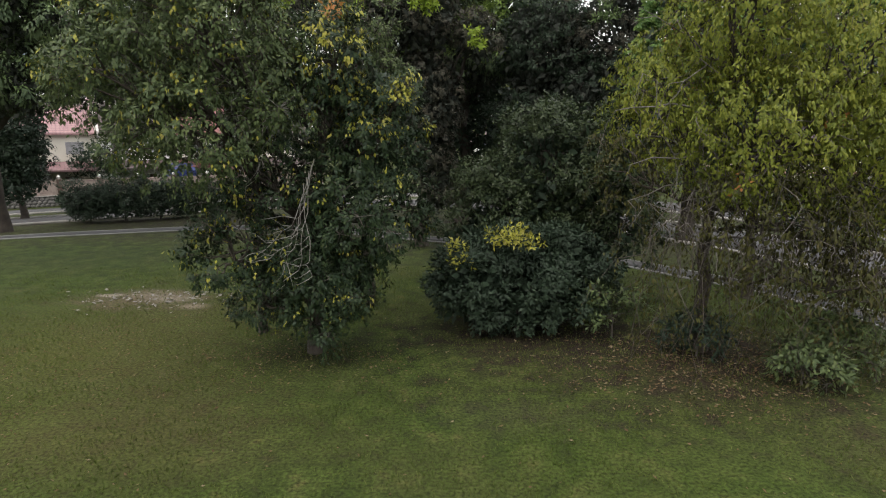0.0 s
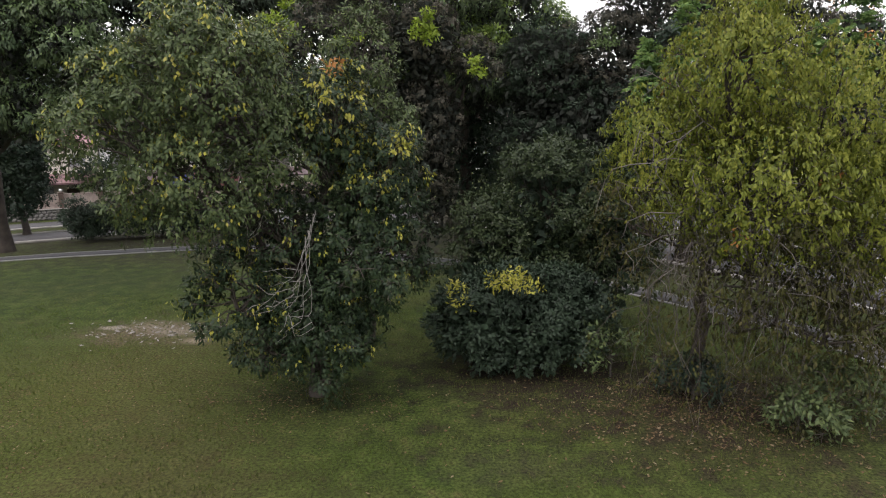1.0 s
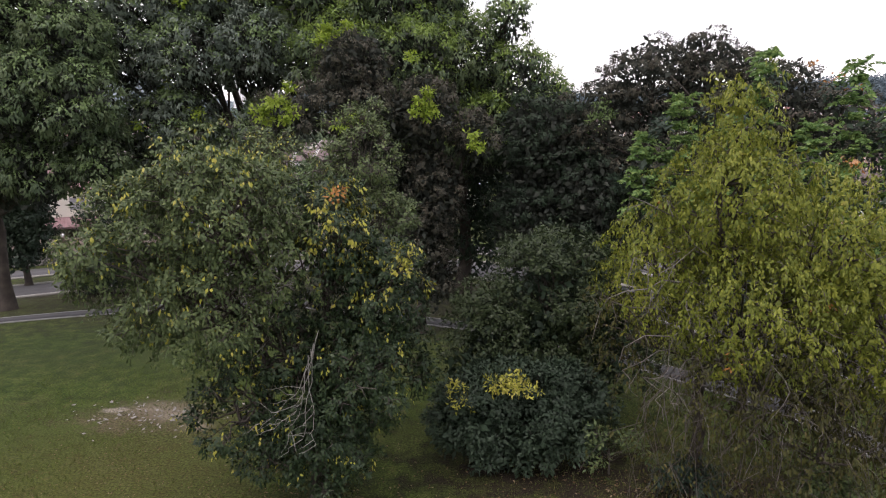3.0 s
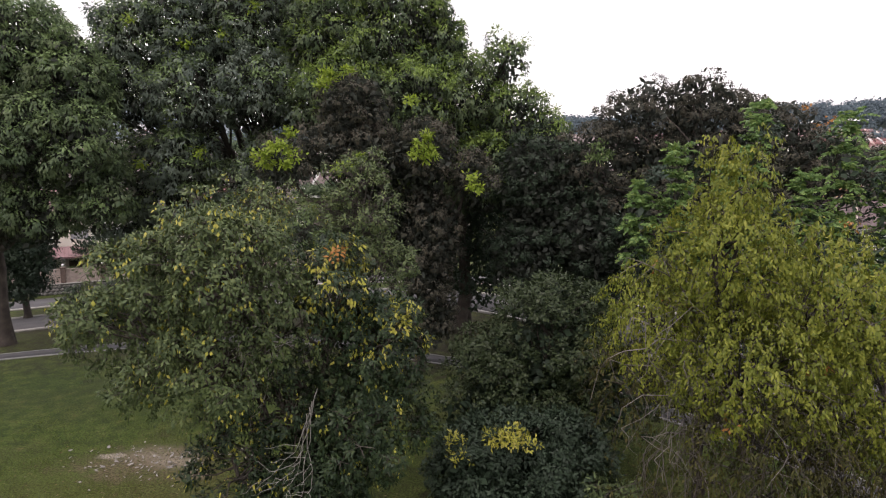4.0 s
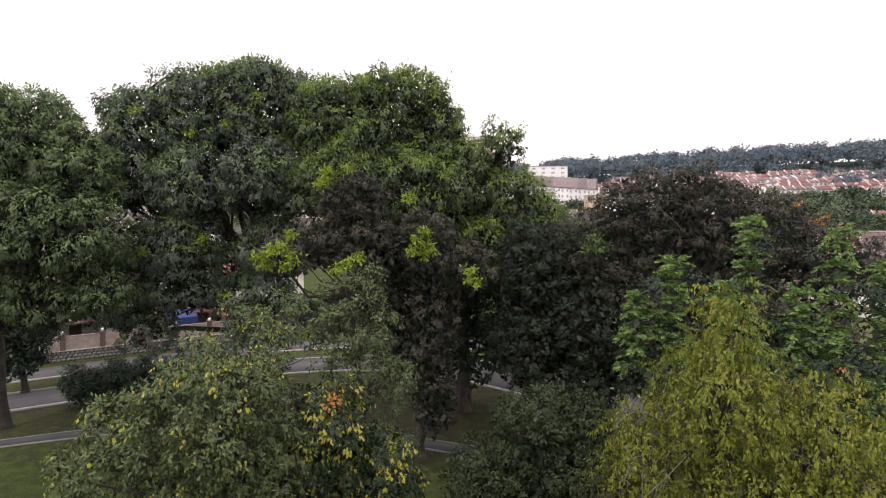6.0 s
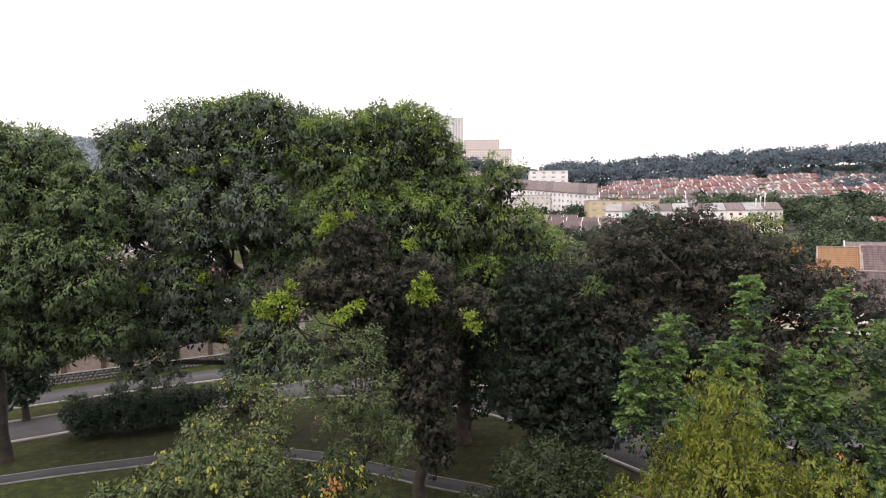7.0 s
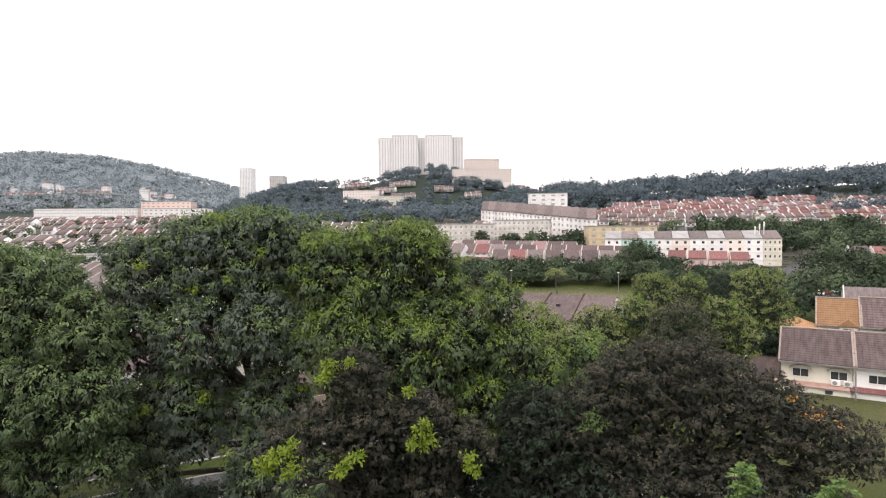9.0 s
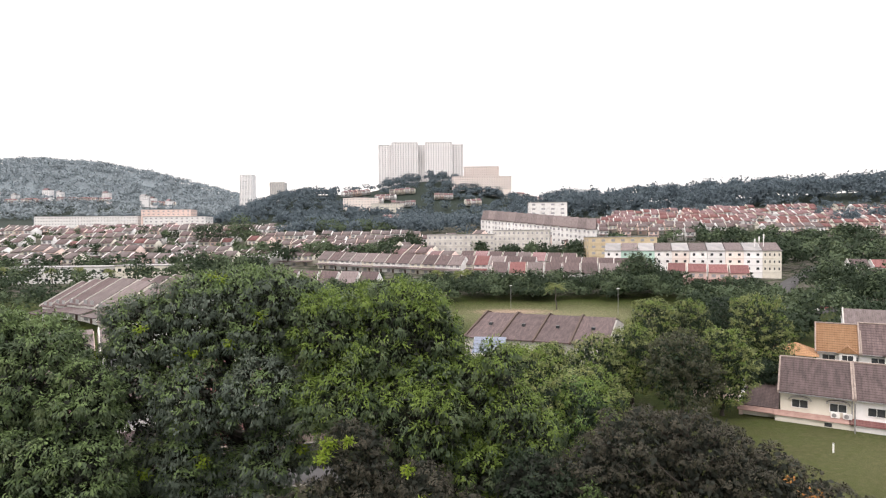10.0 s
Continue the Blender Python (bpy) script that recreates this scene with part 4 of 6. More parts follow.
def far_rows(p0, p1, seed, palette):
    """A long row broken into stretches that bend and leave gaps, as the streets do."""
    rng = np.random.default_rng(seed)
    p0, p1 = np.array(p0, float), np.array(p1, float)
    d = p1 - p0
    s = 0.0
    while s < 1.0:
        e = min(1.0, s + rng.uniform(35, 70) / np.linalg.norm(d))
        a, b_ = p0 + d * s, p0 + d * e
        sh = np.array([0, rng.normal(0, 3.0)])
        far_terrace(a + sh, b_ + sh + np.array([0, rng.normal(0, 3.0)]), seed * 31 + int(s * 97), palette)
        s = e + rng.uniform(5, 14) / np.linalg.norm(d)


def close_far_rows():
    ob = thing("terraced_rows", pose(0, 0, 0), "far rows of white terraced houses with tiled roofs", "houses", kind="stuff")
    for (what, k), pieces in FAR.items():
        off = np.cumsum([0] + [len(p[0]) for p in pieces[:-1]])
        v = np.concatenate([p[0] for p in pieces])
        f = np.concatenate([p[1] + o for p, o in zip(pieces, off)])
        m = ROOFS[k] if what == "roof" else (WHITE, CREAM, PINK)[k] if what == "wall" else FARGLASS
        tagged(mesh_of({"wall": "house_wall", "roof": "tiled_roof", "glass": "window_glass"}[what], v, f, m, ob), kind="stuff")


FAR_STREET = smooth_line([(100, 172), (118, 200), (134, 226), (176, 275), (230, 335)])
ribbon("road", FAR_STREET, -2.8, 2.8, -0.3, 0.12, ROAD, "grey street climbing between trees towards the town", "road")
PARKING = smooth_line([(92, 158), (106, 166), (122, 172)])
ribbon("road", PARKING, -5, 5, -0.2, 0.1, ROAD, "grey asphalt parking area beside the houses", "road")


def clear_of_street(x, y, gap=5.5):
    d = np.min(np.hypot(np.asarray(x)[:, None] - FAR_STREET[None, :, 0], np.asarray(y)[:, None] - FAR_STREET[None, :, 1]), 1)
    return d > gap


# ---------- trees of the park ----------
front, FC, FO, FT = tree("broadleaf_tree", "leafy dark green tree with yellowing leaves and bare grey branches", (-3.0, 13.2, 0), 0.17, 3.0,
    [(-2.9, 13.0, 1.9, 1.7, 1.4, 1.4), (-1.8, 13.0, 3.5, 1.5, 1.4, 1.7), (-1.55, 13.0, 5.2, 1.3, 1.3, 1.3), (-2.3, 12.6, 6.6, 0.9, 0.9, 0.95), (-4.5, 11.7, 7.1, 1.7, 1.4, 1.4), (-6.2, 11.6, 6.3, 1.15, 1.1, 1.3), (-4.9, 11.8, 5.2, 1.7, 1.3, 1.4), (-4.5, 12.4, 2.6, 0.9, 1.0, 1.4), (-3.5, 12.6, 4.0, 1.0, 1.0, 1.3), (-2.9, 13.0, 0.9, 1.05, 0.9, 0.85), (-4.0, 12.7, 1.5, 1.0, 0.9, 1.0)],
    470, 0.4, 15, 9, 0.115, 0.05, 0.9, LEAF_NEAR, 11, twig_share=0.35, low=0.35, accents={"lobes": (4, 5, 6), "material": LEAF_OLIVE}.items())
frng = np.random.default_rng(12)
strands(front, frng, [(-4.5, 11.7, 7.1, 1.7, 1.4, 1.4), (-6.2, 11.6, 6.3, 1.3, 1.1, 1.3), (-4.9, 11.8, 5.2, 1.7, 1.3, 1.4), (-3.4, 12.2, 6.2, 1.2, 1.2, 1.5), (-6.0, 12.0, 5.0, 1.0, 1.0, 1.0)], (-3.0, 13.2, 0), 1000, 13, 0.5, 0.1, 0.05, LEAF_OLIVE, "drooping_leaves", 0.4)
strands(front, frng, [(-1.8, 13.0, 3.5, 1.5, 1.4, 1.7), (-1.55, 13.0, 5.2, 1.3, 1.3, 1.3), (-2.9, 13.0, 1.9, 1.7, 1.4, 1.4), (-2.2, 12.6, 6.4, 0.9, 0.9, 0.9)], (-3.0, 13.2, 0), 900, 13, 0.4, 0.12, 0.06, LEAF_NEAR, "dark_leaves", 0.1)
k = (frng.random(len(FC)) < 0.3) | ((FC[:, 0] < -0.7) & (frng.random(len(FC)) < 0.55))
sprays(front, "yellow_leaf", frng, FC[k], FO[k], 0.5, 7, 2, 0.1, 0.055, 3.0, LEAF_YELLOW, "scattered yellow leaves")
k = (FC[:, 2] > 5.2) & (FC[:, 0] > 0.3)
sprays(front, "yellow_tip", frng, FC[k], FO[k], 0.42, 7, 5, 0.12, 0.065, 2.2, LEAF_YELLOW, "yellowed leaves at the tip of the crown")
sprays(front, "orange_tip", frng, np.array([[0.85, -1.3, 7.3], [0.88, -1.3, 7.45]]), np.array([[0, -0.5, 0.8]] * 2), 0.14, 6, 3, 0.13, 0.065, 0.2, LEAF_ORANGE, "orange dying leaves at the top")
dead = []
for i in range(5):
    root = np.array([0.42 - 0.05 * i, -1.35 - 0.04 * i, 4.6 - 0.12 * i])
    tip = np.array([-0.75 + 0.28 * i, -1.75, 2.75 - 0.12 * i])
    main = wander(frng, root, tip, 9, 0.035, -0.2)
    dead.append((main, np.linspace(0.009, 0.003, 9)))
    for j in range(3, 9):
        q = main[j] + frng.normal(0, 0.16, 3) + np.array([-0.28, -0.05, -0.12])
        dead.append((wander(frng, main[j], q, 4, 0.1), np.linspace(0.008, 0.0025, 4)))
for i in range(6):
    root = np.array([-0.05, -1.35, 5.45 + 0.06 * i])
    tip = np.array([-1.7 + 0.2 * i, -1.6, 6.3 - 0.42 * i])
    main = wander(frng, root, tip, 7, 0.06, 0.04)
    dead.append((main, np.linspace(0.012, 0.003, 7)))
    for j in range(2, 7):
        q = main[j] + frng.normal(0, 0.22, 3) + np.array([-0.2, 0, -0.18])
        dead.append((wander(frng, main[j], q, 4, 0.12), np.linspace(0.007, 0.0025, 4)))
v, q = tubes(dead, 4)
tagged(mesh_of("dead_branch", v, q, DEAD, front, True), "bare pale grey dead branch")

WEEP_LOBES = [(5.8, 11.9, 8.7, 0.8, 0.8, 1.1), (5.9, 11.9, 7.4, 1.7, 1.5, 1.4), (7.9, 11.7, 6.4, 1.8, 1.6, 1.6), (4.7, 12.7, 5.8, 1.35, 1.4, 1.6), (6.4, 11.7, 5.2, 2.1, 1.6, 1.7), (9.0, 11.6, 4.8, 2.0, 1.8, 1.9), (4.3, 13.2, 4.2, 1.0, 1.1, 1.2), (6.8, 11.8, 3.5, 2.3, 1.3, 1.3), (9.3, 11.8, 3.0, 1.9, 1.4, 1.7), (7.6, 11.2, 2.2, 1.5, 0.8, 1.0)]
weep, RC, RO, RT = tree("weeping_tree", "yellow-green tree with drooping leaves and bare hanging twigs", (6.1, 13.3, 0), 0.16, 3.4,
    WEEP_LOBES, 260, 0.38, 5, 5, 0.12, 0.045, 2.3, LEAF_WEEP, 21, twig_share=0.3, low=0.3, spread=0.5, limb=0.28, accents={"lobes": (6, 7, 8, 9), "material": LEAF_WITHERED_SHADED}.items())
wrng = np.random.default_rng(22)


strands(weep, wrng, WEEP_LOBES[:6], (6.1, 13.3, 0), 3600, 13, 0.42, 0.105, 0.044, LEAF_WEEP, "hanging_leaves")
strands(weep, wrng, WEEP_LOBES[6:], (6.1, 13.3, 0), 650, 13, 0.9, 0.12, 0.045, LEAF_WITHERED_SHADED, "withered_leaves", 0.7)
# bare grey branches that show through the foliage
bare = []
for i in range(46):
    a_ = wrng.uniform(-1.0, 1.0)
    root = np.array([wrng.normal(0, 0.25), wrng.uniform(-1.0, -0.3), wrng.uniform(2.6, 6.6)])
    tip = root + np.array([3.0 * a_, -wrng.uniform(0.6, 1.9), wrng.uniform(-0.7, 1.5)])
    line_ = wander(wrng, root, tip, 7, 0.05, 0.06)
    bare.append((line_, np.linspace(0.026, 0.006, 7)))
    for j in range(2, 7):
        end_ = line_[j] + np.array([wrng.normal(0, 0.5), wrng.normal(-0.1, 0.25), -wrng.uniform(0.2, 0.9)])
        bare.append((wander(wrng, line_[j], end_, 4, 0.08), np.linspace(0.009, 0.003, 4)))
v, q = tubes(bare, 4)
tagged(mesh_of("bare_branch", v, q, BARE, weep, True), "bare crooked grey branches", kind="stuff")
k = wrng.random(len(RC)) < 0.06
sprays(weep, "orange_leaf", wrng, RC[k], RO[k], 0.3, 5, 3, 0.11, 0.05, 1.2, LEAF_ORANGE, "single orange withered leaves")
# bare trailing twigs with few leaves below the crown
hang, hl = [], []
for i in range(150):
    x, y = wrng.uniform(-1.9, 4.2), wrng.uniform(-2.6, -0.4)
    top = np.array([x, y, wrng.uniform(2.6, 4.4)])
    end = top + np.array([wrng.normal(0, 0.7), wrng.normal(0, 0.3), -wrng.uniform(1.2, 3.4)])
    end[2] = max(end[2], 0.15)
    ln = wander(wrng, top, end, 6, 0.07)
    hang.append((ln, np.linspace(0.012, 0.003, 6)))
    for t in range(int(wrng.integers(12, 40))):
        j = wrng.integers(1, 6)
        hl.append(ln[j] + wrng.normal(0, 0.12, 3))
v, q = tubes(hang, 3)
tagged(mesh_of("hanging_twig", v, q, TWIG, weep), "bare hanging twigs", kind="stuff")
hl = np.array(hl)
leaves("hanging_leaf", wrng, hl, unit(wrng.normal(0, 0.4, hl.shape) - np.array([0, 0, 1.0])), wrng.uniform(0.08, 0.14, len(hl)), wrng.uniform(0.035, 0.055, len(hl)), LEAF_WITHERED_SHADED, weep)["kind"] = "stuff"

bush, BC, BO, BT = tree("flowering_bush", "dense dark green bush with pale yellow flower clusters", (2.0, 14.8, 0), 0.09, 0.8,
    [(2.0, 15.0, 1.4, 2.0, 1.4, 1.25), (0.8, 14.9, 1.2, 1.05, 1.2, 1.1), (3.3, 15.1, 1.2, 1.15, 1.2, 1.1), (2.0, 15.0, 0.7, 1.9, 1.3, 0.65)], 290, 0.42, 18, 8, 0.13, 0.06, 0.4, LEAF_DARKBUSH, 31, category="bush", low=0.4, inner=2500)
brng = np.random.default_rng(32)
FCn = np.array([(-0.75, -1.3, 1.35), (-0.45, -1.3, 1.35), (-0.15, -1.25, 1.2), (-0.6, -1.2, 1.5), (-0.95, -1.25, 1.45), (-1.75, -0.9, 0.75), (-1.9, -0.5, 1.0)]) + np.array([0.25, 0.1, 1.25])
for c_ in FCn:
    sprays(bush, "blossom", brng, c_[None], np.array([[0, -0.5, 0.8]]), 0.25, 16, 5, 0.12, 0.055, 0.2, LEAF_YELLOW, "pale yellow flower cluster")
for lx, ly, r_, h_, sd, lab in [(5.9, 12.9, 0.8, 0.9, 33, "low dark green shrub under the weeping tree"), (7.4, 11.3, 0.7, 0.9, 34, "low olive shrub on leaf litter"), (8.6, 12.0, 0.9, 1.3, 35, "scrubby low shrub beside the path"), (4.3, 14.2, 0.9, 1.4, 36, "brownish scrub beside the flowering bush")]:
    tree("shrub", lab, (lx, ly, 0), 0.03, 0.3, [(lx, ly, h_ * 0.5, r_, r_ * 0.8, h_ * 0.5)], 26, 0.28, 9, 6, 0.15, 0.055, 0.6, LEAF_BUSH if sd == 33 else LEAF_OLIVE, sd, category="shrub", bark=TWIG, low=0.3, twig_share=0.5)
tree("broadleaf_tree", "rounded dark green tree behind the flowering bush", (3.0, 17.4, 0), 0.15, 2.0,
    [(3.4, 17.4, 4.2, 1.9, 1.7, 1.8), (1.8, 17.2, 3.0, 1.5, 1.4, 1.5), (4.5, 17.4, 3.4, 1.4, 1.5, 1.8), (2.8, 17.0, 2.0, 2.3, 1.4, 1.3), (1.0, 16.8, 1.9, 1.1, 1.1, 1.3), (5.2, 17.0, 2.4, 1.2, 1.2, 1.6)], 320, 0.5, 17, 8, 0.13, 0.06, 0.5, LEAF_GREYGREEN, 41, low=0.4, inner=2500, shade=LEAF_DARKBUSH)
tree("slender_tree", "slender young tree with light olive leaves", (-2.2, 16.9, 0), 0.09, 5.2,
    [(-2.3, 16.9, 8.0, 1.1, 1.0, 1.5), (-2.1, 16.9, 6.4, 1.25, 1.1, 1.2)], 90, 0.42, 14, 7, 0.115, 0.052, 0.8, LEAF_OLIVE, 51, twig_share=0.8, low=0.4)
slim, SC, SO, _ = tree("slender_tree", "slender young tree with olive leaves turning yellow", (-4.7, 14.6, 0), 0.09, 4.8,
    [(-4.6, 14.4, 7.8, 1.4, 1.2, 1.1), (-5.2, 14.2, 6.4, 1.5, 1.2, 1.2)], 90, 0.42, 13, 6, 0.115, 0.052, 0.8, LEAF_OLIVE, 52, twig_share=0.8, low=0.4)
sprays(slim, "yellow_leaf", frng, SC, SO, 0.45, 4, 2, 0.09, 0.05, 2.5, LEAF_YELLOW, "scattered yellow leaves")

dark, DC, DO, DT = tree("dark_tree", "dense dark brownish tree with lime-green new growth at its tips", (-1.0, 26.6, 0), 0.26, 4.5,
    [(-3.7, 25.2, 11.8, 1.6, 1.5, 1.6), (-6.2, 23.2, 9.5, 1.3, 1.1, 1.0), (-4.7, 24.2, 10.0, 1.4, 1.2, 1.2), (-3.0, 25, 9.6, 1.6, 1.7, 1.9), (-0.8, 25, 9.8, 1.5, 1.6, 1.9), (1.3, 25, 8.9, 0.9, 1.0, 1.2), (-0.3, 25.4, 6.5, 1.2, 1.6, 2.2), (-2.2, 25.2, 7.6, 1.2, 1.1, 1.2), (-3.5, 26, 7.1, 1.7, 1.5, 1.4), (-1.2, 25.6, 7.0, 1.5, 1.4, 1.5), (-0.9, 25.4, 4.9, 1.3, 1.6, 2.0), (-2.0, 25.2, 5.9, 1.1, 1.2, 1.5), (-0.3, 25.6, 2.8, 1.0, 1.2, 1.5)],
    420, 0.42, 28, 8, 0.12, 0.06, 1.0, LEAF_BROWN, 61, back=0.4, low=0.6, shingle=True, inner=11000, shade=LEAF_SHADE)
drng = np.random.default_rng(62)
TIPS = np.array([(-4.15, 23.4, 12.85), (-4.5, 23.2, 12.5), (-3.5, 23.4, 12.8), (-5.9, 21.5, 10.1), (-6.3, 21.5, 9.8), (-5.45, 21.4, 9.5), (-5.3, 21.4, 10.2), (-3.8, 22.0, 9.2), (-3.4, 22.1, 9.6), (-1.3, 23.4, 11.9), (-0.55, 23.2, 9.8), (-1.0, 23.2, 9.75), (-0.85, 23.3, 10.25), (1.15, 23.9, 9.0), (1.35, 23.8, 8.7)]) - np.array([-1.0, 26.6, 0])
for tip in TIPS:
    n_ = int(drng.integers(1, 4))
    c_ = tip + drng.normal(0, 0.16, (n_, 3))
    sprays(dark, "new_growth", drng, c_, np.tile([[0, -0.4, 0.8]], (n_, 1)), 0.24, 12, 7, 0.18, 0.09, 0.7, LEAF_LIME, "lime-green tuft of new leaves")

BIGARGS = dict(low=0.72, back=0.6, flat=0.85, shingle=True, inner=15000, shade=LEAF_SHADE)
gl, GLC, GLO, _ = tree("spreading_tree", "broad crowned dark green park tree with bushy clumps", (-11.1, 34.6, 0), 0.42, 8.5,
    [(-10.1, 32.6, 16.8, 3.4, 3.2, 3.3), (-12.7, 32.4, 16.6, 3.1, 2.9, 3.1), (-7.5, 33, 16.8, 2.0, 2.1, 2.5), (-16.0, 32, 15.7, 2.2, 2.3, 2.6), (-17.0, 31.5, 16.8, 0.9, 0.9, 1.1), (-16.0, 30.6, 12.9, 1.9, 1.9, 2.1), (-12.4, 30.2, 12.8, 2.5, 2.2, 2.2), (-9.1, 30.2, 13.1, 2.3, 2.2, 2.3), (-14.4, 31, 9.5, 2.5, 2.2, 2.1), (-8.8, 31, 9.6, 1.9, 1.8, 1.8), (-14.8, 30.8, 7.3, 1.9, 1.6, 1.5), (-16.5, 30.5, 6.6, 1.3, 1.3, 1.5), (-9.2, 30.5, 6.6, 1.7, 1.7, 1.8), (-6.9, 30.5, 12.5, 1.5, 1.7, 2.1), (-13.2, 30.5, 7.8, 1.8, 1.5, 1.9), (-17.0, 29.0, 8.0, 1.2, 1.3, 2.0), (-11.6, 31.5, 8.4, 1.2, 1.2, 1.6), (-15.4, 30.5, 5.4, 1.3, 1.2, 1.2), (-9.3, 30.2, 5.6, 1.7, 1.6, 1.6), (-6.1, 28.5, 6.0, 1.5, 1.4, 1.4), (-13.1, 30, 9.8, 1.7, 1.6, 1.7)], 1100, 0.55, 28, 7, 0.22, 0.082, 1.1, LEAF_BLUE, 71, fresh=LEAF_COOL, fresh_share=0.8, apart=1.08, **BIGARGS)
grng = np.random.default_rng(75)
k = (grng.random(len(GLC)) < 0.05) & (GLO[:, 1] < 0)
sprays(gl, "new_growth", grng, GLC[k] + 0.6 * GLO[k], GLO[k], 0.3, 10, 6, 0.2, 0.1, 0.6, LEAF_LIME, "lime-green tufts of new leaves")
gr, GRC, GRO, _ = tree("spreading_tree", "tall round-crowned tree with fresh green clumps", (1.2, 33.2, 0), 0.4, 6.5,
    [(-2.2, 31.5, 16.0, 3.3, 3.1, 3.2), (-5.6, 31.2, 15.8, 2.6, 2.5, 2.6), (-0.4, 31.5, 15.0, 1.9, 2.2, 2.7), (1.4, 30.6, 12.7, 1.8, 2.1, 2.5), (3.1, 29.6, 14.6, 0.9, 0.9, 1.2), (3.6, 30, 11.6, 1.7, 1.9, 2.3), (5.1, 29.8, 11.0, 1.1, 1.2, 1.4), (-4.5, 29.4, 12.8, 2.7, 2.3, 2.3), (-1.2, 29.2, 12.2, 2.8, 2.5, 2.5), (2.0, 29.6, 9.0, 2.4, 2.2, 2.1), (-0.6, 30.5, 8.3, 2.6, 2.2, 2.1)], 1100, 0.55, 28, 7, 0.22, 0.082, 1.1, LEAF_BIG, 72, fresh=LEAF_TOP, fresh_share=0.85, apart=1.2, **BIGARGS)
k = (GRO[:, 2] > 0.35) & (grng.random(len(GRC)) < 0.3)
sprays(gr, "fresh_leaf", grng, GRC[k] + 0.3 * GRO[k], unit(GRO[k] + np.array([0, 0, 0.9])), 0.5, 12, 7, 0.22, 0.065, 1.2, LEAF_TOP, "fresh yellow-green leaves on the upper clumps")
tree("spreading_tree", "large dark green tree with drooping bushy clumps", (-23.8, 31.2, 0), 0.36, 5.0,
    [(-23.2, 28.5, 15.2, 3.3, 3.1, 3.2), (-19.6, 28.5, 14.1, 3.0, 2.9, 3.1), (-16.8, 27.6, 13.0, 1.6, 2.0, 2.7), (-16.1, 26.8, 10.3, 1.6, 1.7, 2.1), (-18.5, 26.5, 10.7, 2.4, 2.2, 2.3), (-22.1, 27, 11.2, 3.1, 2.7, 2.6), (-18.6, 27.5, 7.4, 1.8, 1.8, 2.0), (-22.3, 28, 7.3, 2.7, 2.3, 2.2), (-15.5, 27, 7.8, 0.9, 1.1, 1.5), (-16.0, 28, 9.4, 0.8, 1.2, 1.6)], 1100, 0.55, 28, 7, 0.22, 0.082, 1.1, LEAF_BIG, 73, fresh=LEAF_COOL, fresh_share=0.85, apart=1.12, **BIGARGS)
wide, WC, WO, _ = tree("dark_tree", "wide dark tree with fine brownish foliage", (11.5, 27.5, 0), 0.36, 4.5,
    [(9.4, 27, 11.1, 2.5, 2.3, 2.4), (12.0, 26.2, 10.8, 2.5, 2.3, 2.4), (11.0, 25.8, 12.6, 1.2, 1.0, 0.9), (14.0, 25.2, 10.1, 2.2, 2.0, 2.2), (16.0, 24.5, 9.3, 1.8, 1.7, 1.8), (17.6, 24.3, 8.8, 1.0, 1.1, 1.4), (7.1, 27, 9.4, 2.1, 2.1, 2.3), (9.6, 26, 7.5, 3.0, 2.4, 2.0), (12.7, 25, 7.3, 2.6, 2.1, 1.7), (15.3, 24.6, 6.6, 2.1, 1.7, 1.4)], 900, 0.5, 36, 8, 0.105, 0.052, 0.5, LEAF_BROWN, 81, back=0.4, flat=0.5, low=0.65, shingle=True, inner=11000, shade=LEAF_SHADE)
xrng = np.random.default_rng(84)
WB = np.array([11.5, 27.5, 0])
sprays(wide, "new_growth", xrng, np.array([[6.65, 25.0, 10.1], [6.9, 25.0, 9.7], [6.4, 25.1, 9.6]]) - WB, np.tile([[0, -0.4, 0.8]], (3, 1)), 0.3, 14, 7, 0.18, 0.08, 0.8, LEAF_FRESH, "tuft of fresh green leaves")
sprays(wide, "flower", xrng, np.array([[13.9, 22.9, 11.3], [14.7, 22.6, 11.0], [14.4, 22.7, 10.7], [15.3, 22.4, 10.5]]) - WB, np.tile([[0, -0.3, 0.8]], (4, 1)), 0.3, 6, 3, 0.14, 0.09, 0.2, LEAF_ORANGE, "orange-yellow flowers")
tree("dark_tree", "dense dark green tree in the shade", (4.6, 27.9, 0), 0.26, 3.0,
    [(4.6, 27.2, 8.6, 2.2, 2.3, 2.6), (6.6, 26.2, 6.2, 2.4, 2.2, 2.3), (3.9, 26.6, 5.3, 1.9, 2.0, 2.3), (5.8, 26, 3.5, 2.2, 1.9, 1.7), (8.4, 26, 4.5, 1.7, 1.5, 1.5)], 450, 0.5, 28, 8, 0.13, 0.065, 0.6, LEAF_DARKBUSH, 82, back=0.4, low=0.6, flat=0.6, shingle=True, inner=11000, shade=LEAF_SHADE)
